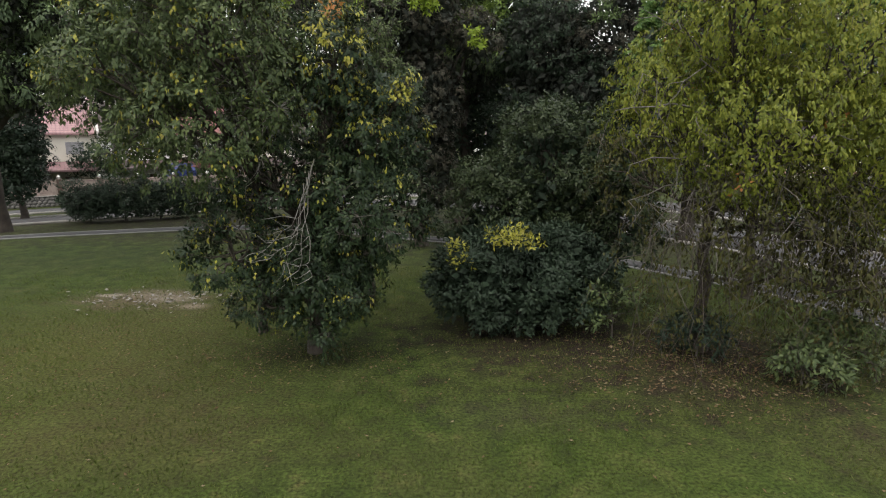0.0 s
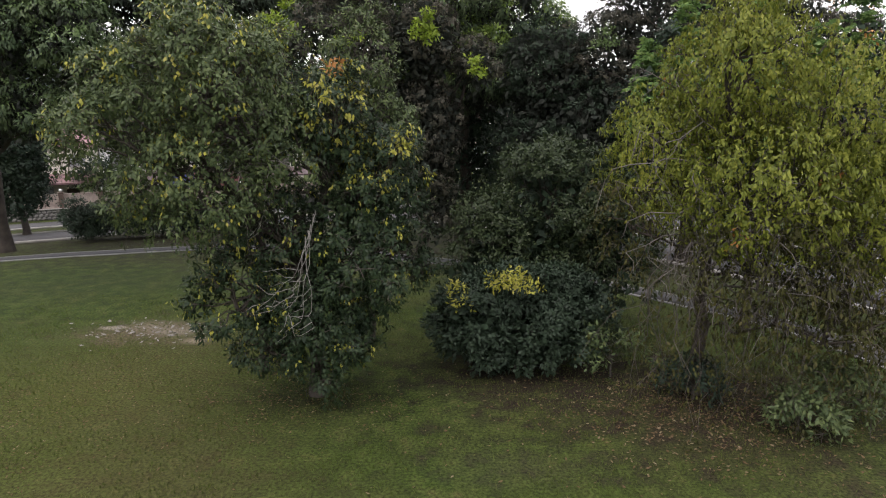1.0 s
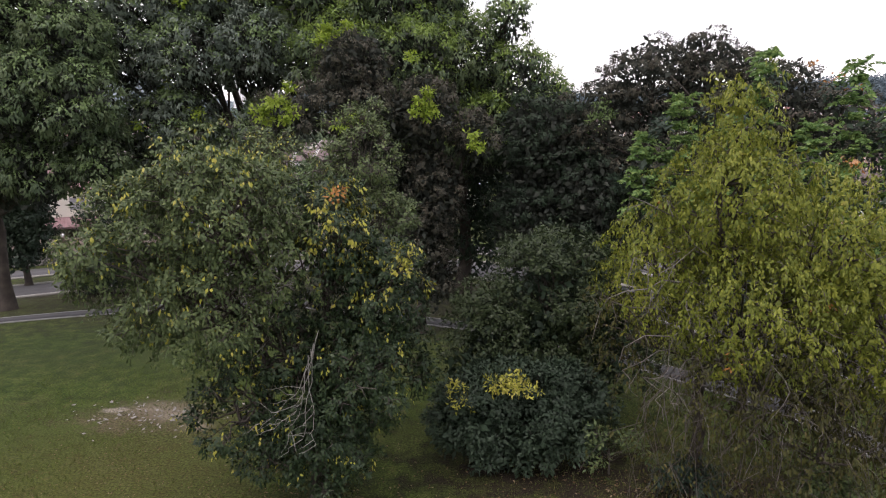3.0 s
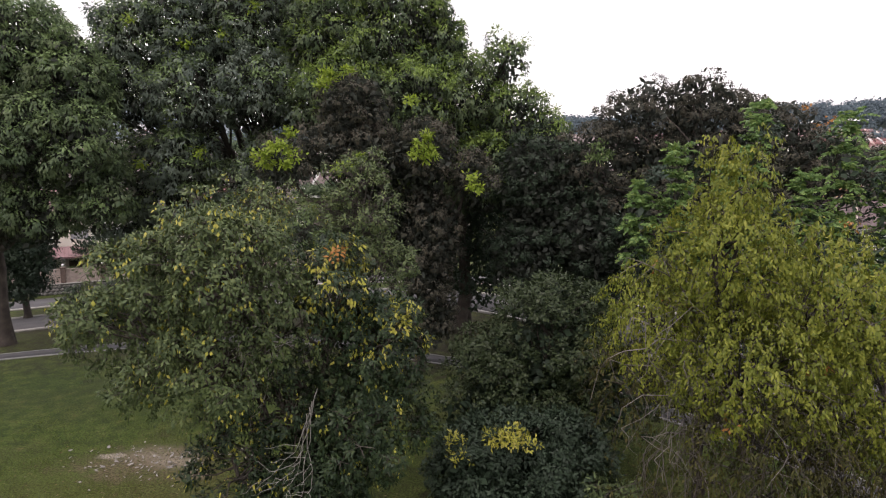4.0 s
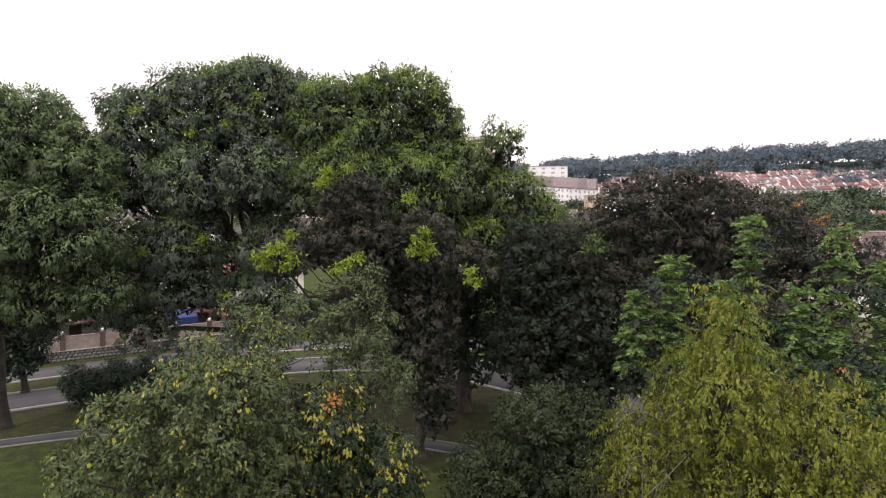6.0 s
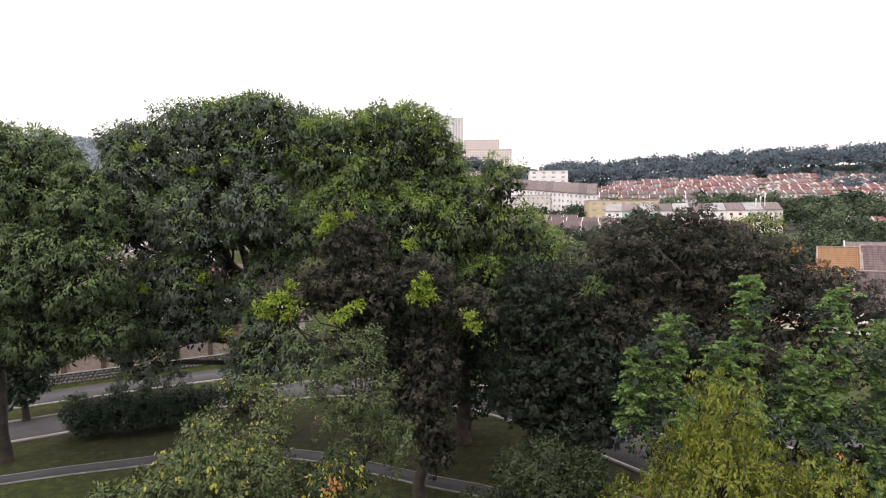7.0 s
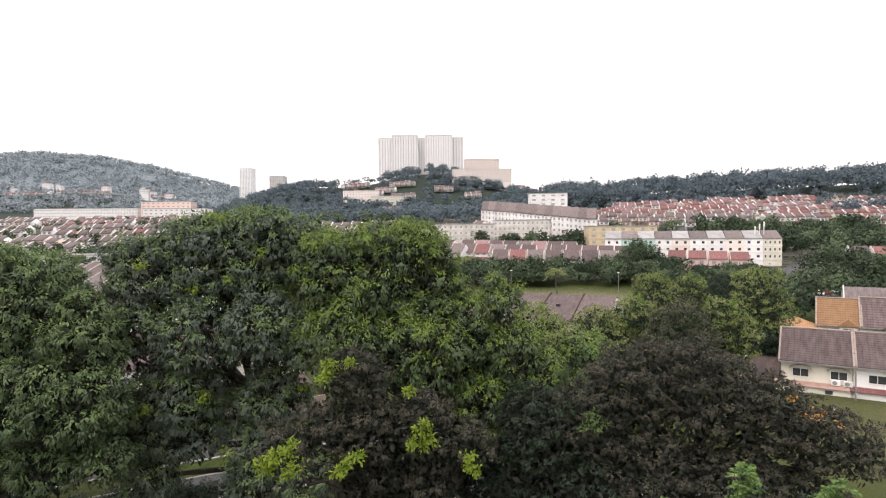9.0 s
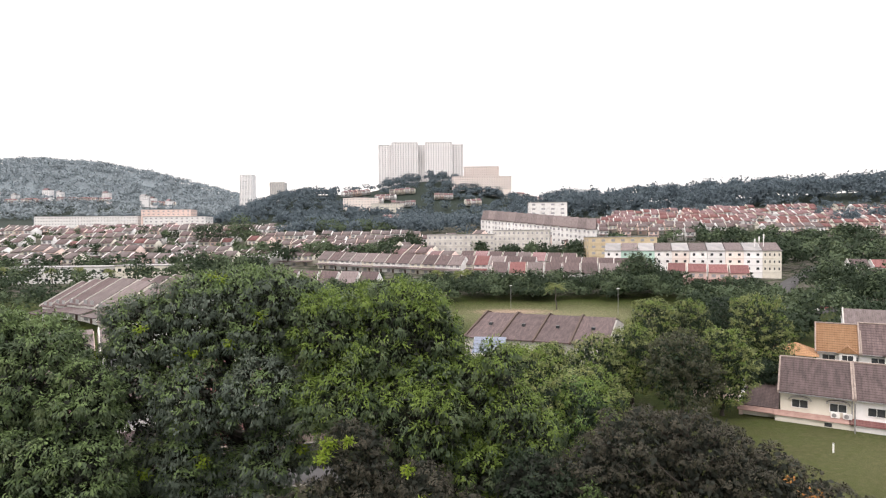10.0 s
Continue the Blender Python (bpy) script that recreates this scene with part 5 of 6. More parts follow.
SPIRES = [(9.1, 17.3, 9.2, 0.5, 0.5, 1.6), (11.5, 17.0, 8.8, 0.6, 0.6, 1.7), (7.0, 17.6, 8.3, 0.6, 0.6, 1.3), (8.1, 16.9, 7.8, 0.6, 0.6, 1.2), (12.9, 17.0, 7.9, 0.7, 0.7, 1.5), (10.3, 16.8, 7.6, 0.7, 0.6, 1.2), (6.0, 17.9, 7.5, 0.6, 0.6, 1.0), (10.9, 16.4, 6.4, 0.8, 0.6, 1.0), (8.9, 16.5, 6.3, 0.8, 0.6, 1.0), (13.6, 16.6, 6.2, 0.8, 0.7, 1.2), (12.2, 16.3, 5.2, 0.9, 0.6, 1.0), (7.2, 16.9, 6.2, 0.8, 0.6, 1.0)]
# Crown leaves behind the plumes are dark, painting shade into the gaps.
fern, EC, EO, ET = tree("pinnate_tree", "young tree with fresh light green feathery leaves", (9.6, 17.8, 0), 0.14, 4.0,
    SPIRES + [(10.0, 17.6, 6.4, 2.6, 1.4, 1.7), (7.2, 17.9, 6.2, 1.5, 1.2, 1.6), (12.5, 17.4, 5.6, 1.9, 1.4, 1.9), (9.4, 17.6, 4.4, 2.6, 1.3, 1.8), (13.2, 17.3, 4.0, 1.9, 1.3, 1.9), (11.6, 17.5, 2.8, 2.0, 1.2, 1.6), (14.6, 17.3, 5.2, 1.2, 1.1, 1.5)], 170, 0.5, 14, 6, 0.17, 0.07, 0.5, LEAF_BUSH, 91, low=0.4, inner=1800, shade=LEAF_DARKBUSH)
erng = np.random.default_rng(92)
fp, fd = [], []
for sx, sy, sz, rx, ry, rz in SPIRES:
    for lev in np.linspace(-0.9, 1.05, 8):
        for a_ in np.linspace(0, 2 * math.pi, 12, endpoint=False) + erng.uniform(0, 1):
            fp.append((sx - 9.6 + erng.normal(0, 0.08), sy - 17.8 + erng.normal(0, 0.08), sz + lev * rz))
            fd.append((math.cos(a_), math.sin(a_), 0.9 + 0.9 * max(lev, 0)))
fp, fd = np.array(fp), unit(np.array(fd))
P, D, L, W = frond_leaves(erng, fp, fd, 0.62, 10, 0.19, 0.08, 0.5)
tagged(leaves("feather_leaf", erng, P, D, L, W, LEAF_FERNY, fern), "light green feather leaves", kind="stuff")

for x, y, z, r, mat_, sd, lab in [(15.5, 63, 5.0, 3.8, LEAF_MID, 101, "yellow-green park tree with layered foliage"), (19.6, 74.5, 5.9, 3.9, LEAF_MID, 102, "bright green park tree with layered foliage"), (24.8, 76, 6.7, 3.5, LEAF_MID, 119, "bright green park tree"), (28.4, 69, 6.9, 3.9, LEAF_DUSTY, 103, "grey-brown round park tree"), (33.4, 69.5, 7.1, 3.3, LEAF_MID, 104, "bright green park tree beside a lawn"), (30.2, 84, 8.8, 3.3, LEAF_MID, 105, "rounded olive park tree"), (37.1, 88, 8.1, 3.0, LEAF_MID, 106, "pointed green park tree"), (43.2, 80, 9.6, 3.8, LEAF_MID, 107, "tall spreading yellow-green tree beside a road"), (45.4, 93.5, 8.0, 3.6, LEAF_BUSH, 120, "dark green tree behind the tall tree"), (6.4, 44, 8.8, 3.6, LEAF_MID, 108, "fresh green tree behind the big crowns"), (10.2, 43, 7.4, 2.8, LEAF_FERNY, 109, "bright yellow-green young tree"), (41, 75, 3.6, 2.6, LEAF_BUSH, 110, "dark green tree beside the end house"), (52, 98, 5, 4.0, LEAF_BUSH, 111, "dark green tree by the terrace"), (9.5, 80, 4.6, 3.2, LEAF_MID, 116, "round green tree before the long hall"), (15.5, 84, 4.2, 2.8, LEAF_MID, 118, "small green tree before the long hall"), (12.5, 56, 5.4, 3.6, LEAF_MID, 112, "rounded green park tree beyond the road"), (49, 85, 3.4, 2.0, LEAF_MID, 113, "small bright green garden tree"), (1.5, 34.5, 8.5, 2.6, LEAF_BUSH, 114, "dark tree with a bare trunk beside the path"), (-28, 38.8, 5.5, 2.2, LEAF_BUSH, 115, "thin dark street tree on the median")]:
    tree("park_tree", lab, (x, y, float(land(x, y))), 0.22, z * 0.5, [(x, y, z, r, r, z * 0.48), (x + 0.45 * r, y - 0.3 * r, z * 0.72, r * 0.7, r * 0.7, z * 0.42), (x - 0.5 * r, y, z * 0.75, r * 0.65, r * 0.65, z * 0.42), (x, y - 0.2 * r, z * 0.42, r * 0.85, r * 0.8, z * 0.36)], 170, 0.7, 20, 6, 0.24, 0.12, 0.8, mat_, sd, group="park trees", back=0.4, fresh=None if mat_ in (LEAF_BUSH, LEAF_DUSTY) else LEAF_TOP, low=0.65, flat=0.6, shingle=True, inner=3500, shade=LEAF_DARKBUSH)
for x, y, z, sd, lab in [(-36, 49.6, 2.9, 141, "reddish brown garden tree behind the boundary wall"), (-31, 52.8, 3.0, 142, "dark garden tree behind the boundary wall"), (-22.5, 58.4, 3.1, 143, "dark garden tree behind the boundary wall")]:
    tree("garden_tree", lab, (x, y, float(land(x, y))), 0.1, z * 0.5, [(x, y, z, 2.2, 1.8, z * 0.5), (x + 1.2, y, z * 0.7, 1.4, 1.3, z * 0.4), (x - 1.3, y, z * 0.75, 1.4, 1.3, z * 0.4)], 60, 0.6, 14, 7, 0.18, 0.09, 0.7, LEAF_BROWN if sd == 141 else LEAF_BUSH, sd, group="garden trees", low=0.6, shingle=True, inner=600, shade=LEAF_DARKBUSH)
# roadside hedge and saplings
for i, (x, y, r, h) in enumerate([(-21.4, 35.2, 1.5, 2.1), (-19.6, 35.8, 1.7, 2.4), (-17.8, 36.6, 1.7, 2.5), (-16.0, 37.4, 1.6, 2.2), (-13.6, 39.6, 1.2, 1.9)]):
    tree("hedge_bush", "dense dark roadside bush with small leaves", (x, y, float(land(x, y))), 0.06, 0.5, [(x, y, h * 0.45, r, r * 0.8, h * 0.4), (x - 0.5 * r, y - 0.2, h * 0.6, r * 0.5, r * 0.5, h * 0.42), (x + 0.6 * r, y, h * 0.55, r * 0.45, r * 0.5, h * 0.34), (x, y, 0.5, r * 0.95, r * 0.75, 0.5)], 120, 0.45, 13, 7, 0.14, 0.06, 0.2, LEAF_DARKBUSH, 121 + i, category="bush", group="roadside bushes", low=0.3, inner=700, twig_share=0.2)
for i, (x, y, h) in enumerate([(-21.9, 43.6, 0.9), (-20.0, 44.6, 1.1), (-17.4, 46.2, 1.3), (-16.2, 47.2, 2.2), (-23.9, 42.4, 0.8)]):
    tree("sapling", "small sapling on the grassy median", (x, y, float(land(x, y))), 0.03, h * 0.5, [(x, y, h * 0.7, 0.35 + 0.1 * h, 0.4, h * 0.35)], 14, 0.22, 8, 5, 0.13, 0.06, 0.4, LEAF_BUSH, 131 + i, category="sapling", group="median saplings")

# ---------- houses near the park ----------
WN = np.array([-0.533, 0.846])
a0 = WN * 64 - WD * 50
a1 = WN * 64 + WD * 22
terrace(a0, a1, 61, [2, 3, 2, 0], walls=(0, 1, 1), sink=0.0)
a0 = WN * 96 - WD * 60
a1 = WN * 96 + WD * 10
terrace(a0, a1, 62, [0, 1, 2, 0], walls=(0, 1, 2), sink=0.0)
for ax, ay, w_, mat_, lab in [(-26.4, 55.4, 2.8, BLUE, "blue tarpaulin awning before a house"), (-22.2, 58.0, 3.0, ROOF_RED, "red awning roof before a house")]:
    aw = thing("awning", Matrix.Translation((ax, ay, float(land(ax, ay)))) @ Matrix.Rotation(math.atan2(WD[1], WD[0]), 4, "Z"), lab, "awning", "awnings")
    part("sheet", prism([(-0.9, 2.5), (0.9, 3.1), (0.9, 3.16), (-0.9, 2.56)], 0, w_), mat_, aw)
    part("flap", boxes((0, w_, -0.92, -0.88, 1.7, 2.54)), mat_, aw)
    for x_ in (0.05, w_ - 0.1):
        part("pole", boxes((x_, x_ + 0.05, -0.85, -0.8, -0.1, 2.5)), METAL, aw)
LEDGE = surface("pinkish_brown_tiles", (0.30, 0.19, 0.16), (0.42, 0.28, 0.24), 1.5, 20, 0.85, 0.3)
HD = np.array([10.8, -6.8]) / np.hypot(10.8, 6.8)


def field_house(m, wall, roof, wide, label, arched=True, ledge=True, eave=3.5, ridge=6.2, deep=10.0):
    """A house whose upper storey looks over the lawn, with a lean-to below its windows."""
    h = thing("terraced_house", m, label, "house", "houses by the lawn")
    part("wall", prism([(0, -0.1), (deep, -0.1), (deep, eave), (deep / 2, ridge - 0.06), (0, eave)], 0, wide), wall, h)
    part("roof", gable_roof(-0.15, wide - 0.14, 0, deep, eave, ridge, 0.5), roof, h, "weathered tiles in courses")
    part("ridge_cap", boxes((-0.2, wide - 0.1, deep / 2 - 0.16, deep / 2 + 0.16, ridge + 0.12, ridge + 0.3), bevel=0.04), CLAD, h)
    part("gable_cap", prism([(-0.7, eave - 0.32), (deep / 2, ridge + 0.12), (-0.7 + deep + 1.3, eave - 0.3), (-0.7 + deep + 1.3, eave - 0.02), (deep / 2, ridge + 0.32), (-0.7, eave - 0.06)], -0.3, -0.12), CLAD, h)
    part("gutter", boxes((-0.15, wide - 0.14, -0.62, -0.5, eave - 0.36, eave - 0.24)), METAL, h)
    part("party_wall", prism([(-0.65, eave - 0.35), (deep / 2, ridge + 0.1), (deep + 0.6, eave - 0.3), (deep + 0.6, eave + 0.1), (deep / 2, ridge + 0.36), (-0.65, eave + 0.02)], wide - 0.09, wide + 0.09), CLAD, h)
    for x in (wide * 0.27, wide * 0.78):
        window(h, x, 0.0, 1.62, 1.5, 0.85)
        if arched:
            bm = bmesh.new()
            arc = [math.pi * k_ / 10 for k_ in range(11)]
            rim = [(x - 1.15 * math.cos(a), 2.5 + 0.44 * math.sin(a)) for a in arc] + [(x + 1.0 * math.cos(a), 2.48 + 0.32 * math.sin(a)) for a in arc]
            front_, back_ = [bm.verts.new((px_, -0.45, pz_)) for px_, pz_ in rim], [bm.verts.new((px_, 0.0, pz_)) for px_, pz_ in rim]
            bm.faces.new(front_)
            bm.faces.new(back_[::-1])
            for k_ in range(len(rim)):
                j_ = (k_ + 1) % len(rim)
                bm.faces.new((front_[k_], back_[k_], back_[j_], front_[j_]))
            bmesh.ops.recalc_face_normals(bm, faces=bm.faces)
            part("window_hood", bm, CONCRETE, h, "curved concrete window hood")
    if ledge:
        part("lean_to_roof", prism([(-1.15, 0.66), (0, 0.98), (0, 1.06), (-1.15, 0.74)], -0.6, wide - 0.2), LEDGE if arched else ROOF_RED, h, "sloping ledge below the windows")
        part("lower_wall", boxes((-0.5, wide - 0.2, -0.95, -0.8, -0.1, 0.72)), CREAM if arched else WHITE, h)
        part("vent", boxes((wide * 0.6, wide * 0.6 + 0.7, -0.99, -0.95, 0.1, 0.5)), GLASS, h)
    for x in (wide * 0.74, wide * 0.9):
        ac = part("air_conditioner", boxes((x - 0.42, x + 0.42, -0.5, -0.12, 1.02, 1.58), bevel=0.02), WHITE, h, "white air conditioner unit")
        bm = bmesh.new()
        bmesh.ops.create_circle(bm, cap_ends=True, segments=16, radius=0.23, matrix=Matrix.Translation((x - 0.1, -0.505, 1.3)) @ Matrix.Rotation(math.pi / 2, 4, "X"))
        part("fan_grille", bm, METAL, ac)
    part("downpipe", boxes((wide - 0.35, wide - 0.25, -0.1, 0.0, 0.9, eave - 0.2)), METAL, h)
    return h


def house_at(s, back, z=0.0):
    p = np.array([37.2, 68.6]) + HD * s + np.array([-HD[1], HD[0]]) * back
    return Matrix.Translation((p[0], p[1], z)) @ Matrix.Rotation(math.atan2(HD[1], HD[0]), 4, "Z")


field_house(house_at(2.3, 0), CREAM, ROOF_BROWN, 7.1, "cream end house with arched window hoods and worn brown roof")
field_house(house_at(9.4, 0), WHITE, ROOF_BROWN, 7.0, "white terraced house with a red lean-to roof", False)
field_house(house_at(16.4, 0), WHITE, ROOF_GREY, 7.0, "white terraced house with a grey-brown roof", False)
field_house(house_at(23.4, 0), CREAM, ROOF_BROWN, 7.0, "cream terraced house with a brown roof", False)
side = thing("side_annex", house_at(-1.9, 0), "pale pink annex with a brown lean-to roof beside the end house", "annex")
part("wall", boxes((0.0, 4.0, 0.3, 8.5, -0.1, 1.0)), CREAM, side)
part("roof", prism([(0.1, 1.0), (8.6, 3.0), (8.6, 3.15), (0.1, 1.15)], 0.3, 4.0), ROOF_BROWN, side)
part("parapet", prism([(-0.15, -0.1), (8.8, -0.1), (8.8, 3.5), (-0.15, 1.45)], -0.1, 0.3), PINK, side)
part("coping", prism([(-0.2, 1.45), (8.85, 3.5), (8.85, 3.6), (-0.2, 1.55)], -0.16, 0.36), WHITE, side)
part("ledge", prism([(-0.9, 0.66), (0.1, 0.95), (0.1, 1.03), (-0.9, 0.74)], -0.2, 4.0), LEDGE, side)
garden_wall = thing("garden_wall", house_at(-8.0, 6.0), "pinkish garden wall behind the trees", "wall", kind="structure")
part("wall_panel", boxes((0, 8.0, 0, 0.2, -0.1, 2.0)), PINK, garden_wall)
part("coping", boxes((-0.05, 8.05, -0.05, 0.25, 2.0, 2.1)), WHITE, garden_wall)
for s_, back_, rf, wl_, n_, lab in [(6.0, 22, ROOF_ORANGE, WHITE, 1, "white house with a bright orange tiled roof"), (11.2, 22, ROOF_BROWN, WHITE, 1, "white terraced house with a dark brown roof"), (18.2, 22, ROOF_BROWN, CREAM, 1, "cream terraced house with a dark brown roof"), (25.2, 22, ROOF_GREY, WHITE, 1, "white terraced house with a grey roof")]:
    orange = field_house(house_at(s_, back_, 1.7), wl_, rf, 5.2 if s_ == 6 else 7.0, lab, False, False, 3.2, 6.3 if s_ == 6 else 6.6, 8.0)
    gable_ = boxes((2.6, 4.6, -0.62, 0.0, 1.4, 3.0))
    part("bay_window_wall", gable_, wl_, orange)
    bm = bmesh.new()
    tri_ = [bm.verts.new(c_) for c_ in ((2.3, -0.8, 2.95), (4.9, -0.8, 2.95), (3.6, -0.8, 3.95), (2.3, 1.2, 3.1), (4.9, 1.2, 3.1), (3.6, 2.2, 4.1))]
    for f_ in ((0, 1, 2), (0, 2, 5, 3), (1, 4, 5, 2), (0, 3, 4, 1), (3, 5, 4)):
        bm.faces.new([tri_[k_] for k_ in f_])
    bmesh.ops.recalc_face_normals(bm, faces=bm.faces)
    part("bay_gable", bm, rf, orange)
    window(orange, 3.6, -0.62, 1.65, 1.3, 1.0)
annex = thing("garden_pavilion", house_at(0.8, 20, 0.6), "small pavilion with an orange hipped roof", "pavilion")
bm = bmesh.new()
bmesh.ops.create_cone(bm, segments=4, radius1=4.2, radius2=0.2, depth=1.4, cap_ends=True, matrix=Matrix.Translation((2.5, 2.5, 4.2)) @ Matrix.Rotation(math.pi / 4, 4, "Z"))
part("roof", bm, ROOF_ORANGE, annex)
part("wall", boxes((0.3, 4.7, 0.3, 4.7, -0.1, 3.5)), WHITE, annex)
e0 = np.array([37.2, 68.6]) + HD * 10 + np.array([-HD[1], HD[0]]) * 44
terrace(e0, e0 + HD * 40, 70, [0, 1, 0], sink=0.4, group="houses beyond the lawn")
terrace((134, 186), (168, 170), 74, [0, 1], eave=7.5, walls=(0, 2), group="houses beside the far street")
terrace((152, 218), (186, 204), 75, [2, 0], eave=7.5, walls=(0, 2), group="houses beside the far street")

# long hall with brown roof bays and its carport
hall = thing("long_hall", Matrix.Translation((4.0, 104.5, 0)) @ Matrix.Rotation(math.atan2(-9, 22), 4, "Z"), "long low building with four brown roof bays", "building")
part("wall", prism([(0, 0), (26, 0), (26, 3.4), (13, 6.0), (0, 3.4)], 0, 25), GREYWALL, hall)
for i_ in range(4):
    part("roof_bay", gable_roof(6.25 * i_ + 0.2, 6.25 * i_ + 6.05, 0, 26, 3.5, 6.2), ROOF_BROWN, hall)
    part("divider", prism([(-0.7, 3.3), (13, 6.2), (26.6, 3.3), (26.6, 3.75), (13, 6.75), (-0.7, 3.75)], 6.25 * i_ - 0.15, 6.25 * i_ + 0.15), POST, hall)
    part("vent", boxes((6.25 * i_ + 2.6, 6.25 * i_ + 3.2, 6.0, 6.9, 4.9, 5.4)), GLASS, hall)
carport = thing("carport", Matrix.Translation((4.6, 92, 0)) @ Matrix.Rotation(-0.12, 4, "Z"), "carport with a blue-grey translucent panel roof", "carport")
SHEET = surface("blue_grey_sheet", (0.13, 0.16, 0.22), (0.24, 0.28, 0.35), 1.5, 12, 0.6, 0.1)
for i_ in range(4):
    for k_ in range(4):
        y_ = 1.75 * k_
        part("roof_panel", prism([(y_, 3.0 + 0.2 * y_), (y_ + 1.65, 3.33 + 0.2 * y_), (y_ + 1.65, 3.4 + 0.2 * y_), (y_, 3.07 + 0.2 * y_)], 1.35 * i_, 1.35 * i_ + 1.25), SHEET, carport)
part("frame", boxes((-0.1, 5.4, 0.0, 0.1, 2.8, 2.98), (-0.1, 5.4, 6.85, 6.95, 4.15, 4.35)), WHITE, carport)
for x_ in (0.1, 5.1):
    for y_ in (0.3, 6.5):
        part("post", boxes((x_, x_ + 0.15, y_, y_ + 0.15, -0.1, 3.0 + 0.2 * y_)), WHITE, carport)

# ---------- town ----------
rows = [((-66, 206), (-22, 199), [0, 0, 1]), ((-62, 289), (8, 256), [0, 1, 0, 1]), ((-84, 330), (4, 284), [0, 1, 3, 3, 1]), ((-92, 356), (-6, 308), [1, 1, 0, 1]), ((19, 230), (80, 218), [0, 1, 0, 0, 2]), ((-6, 266), (40, 252), [1, 0, 0, 1, 2]), ((8, 288), (62, 270), [0, 1, 0, 3, 1]), ((46, 252), (84, 240), [0, 1, 0]),
        ((-250, 300), (-100, 292), [0, 1, 1]), ((-262, 330), (-96, 338), [0, 1, 1]), ((-240, 362), (-110, 372), [0, 1, 2]), ((-300, 400), (-90, 410), [1, 1, 0]), ((-290, 440), (-120, 450), [1, 1, 3]), ((-200, 485), (-70, 490), [1, 1, 0]), ((-190, 525), (-75, 530), [1, 1, 3]),
        ((-110, 312), (-66, 300), [0, 1, 1]), ((-100, 352), (-20, 345), [1, 0, 0]), ((-90, 384), (10, 380), [1, 0, 1]), ((-85, 412), (-10, 408), [1, 1]), ((-330, 345), (-262, 340), [1, 0]), ((-340, 380), (-250, 378), [1, 0, 1]), ((-380, 470), (-210, 475), [1, 1, 0]), ((-380, 505), (-215, 510), [1, 1, 3]), ((-340, 545), (-200, 550), [1, 1]), ((96, 440), (300, 398), [1, 1, 0]), ((100, 455), (310, 411), [2, 1, 0]), ((125, 484), (350, 442), [2, 3, 2]), ((150, 516), (385, 478), [2, 3, 3]), ((160, 548), (420, 516), [2, 3, 2]), ((110, 468), (330, 424), [2, 3, 2]), ((140, 500), (370, 460), [2, 3, 3]), ((150, 532), (400, 500), [2, 3, 3]), ((20, 395), (88, 352), [0, 0, 1]), ((95, 410), (170, 388), [0, 1])]
for p_, q_, sd in [((-104, 158), (-64, 131), 191), ((-92, 134), (-54, 107), 192)]:
    terrace(p_, q_, sd, [0, 0, 1, 0], eave=4.2, deep=17.0, sink=0.6, rise=4.8)
for i_, (p_, q_, pal) in enumerate(rows):
    if p_[1] < 290:
        terrace(p_, q_, 200 + i_, pal, eave=5.2, sink=0.6, rise=3.6)
    else:
        far_rows(p_, q_, 200 + i_, pal)
for x0, y0, w, d_, fl, b_, wall_, tn, lab in [(-9, 330, 38, 12, 4, 13, GREYWALL, 0, "stained grey four-storey flats"), (30, 350, 33, 12, 4, 12, GREYWALL, -0.25, "stained grey four-storey flats"), (76, 305, 35, 14, 4, 7, OCHRE, -0.05, "ochre and white low commercial building"), (66, 450, 29, 20, 7, 4, WHITE, -0.1, "plain white block above the terraces"), (-178, 236, 40, 12, 2, 11, WHITE, 0.12, "white walk-up flats behind palms"), (-136, 242, 38, 12, 2, 10, CREAM, 0.08, "white walk-up flats behind palms"), (-434, 620, 110, 14, 4, 36, WHITE, 0.0, "long white shop row below the hill"), (-300, 585, 62, 20, 4, 12, WHITE, 0.0, "white building with a long dark window band"), (-316, 612, 52, 16, 6, 10, PINK, 0.0, "pale building with a coral upper storey"), (-90, 735, 40, 14, 4, 12, CREAM, 0.1, "cream apartments on the hillside"), (-130, 760, 46, 14, 5, 12, PEACH, 0.0, "peach apartments on the hillside")]:
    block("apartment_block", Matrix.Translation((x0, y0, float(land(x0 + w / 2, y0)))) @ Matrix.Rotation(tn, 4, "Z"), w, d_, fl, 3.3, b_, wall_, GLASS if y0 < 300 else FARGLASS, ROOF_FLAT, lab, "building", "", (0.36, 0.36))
HILL_ROWS = [((-140, 830), (-94, 860)), ((-127, 792), (-82, 786)), ((-76, 830), (-32, 826)), ((-68, 764), (-36, 766)), ((-12, 794), (14, 794)), ((111, 880), (150, 884)), ((-66, 632), (-46, 626)), ((-94, 808), (-66, 802)), ((30, 760), (58, 766))]
for i_, (p_, q_) in enumerate(HILL_ROWS):
    far_terrace(p_, q_, 290 + i_, [3, 3, 1], sink=-2.0)
for i_, (p_, q_) in enumerate([((-845, 1126), (-770, 1140)), ((-760, 1150), (-668, 1176)), ((-590, 1180), (-545, 1190))]):
    far_terrace(p_, q_, 310 + i_, [3, 3, 2], sink=-7.0)
close_far_rows()
flat_first = None
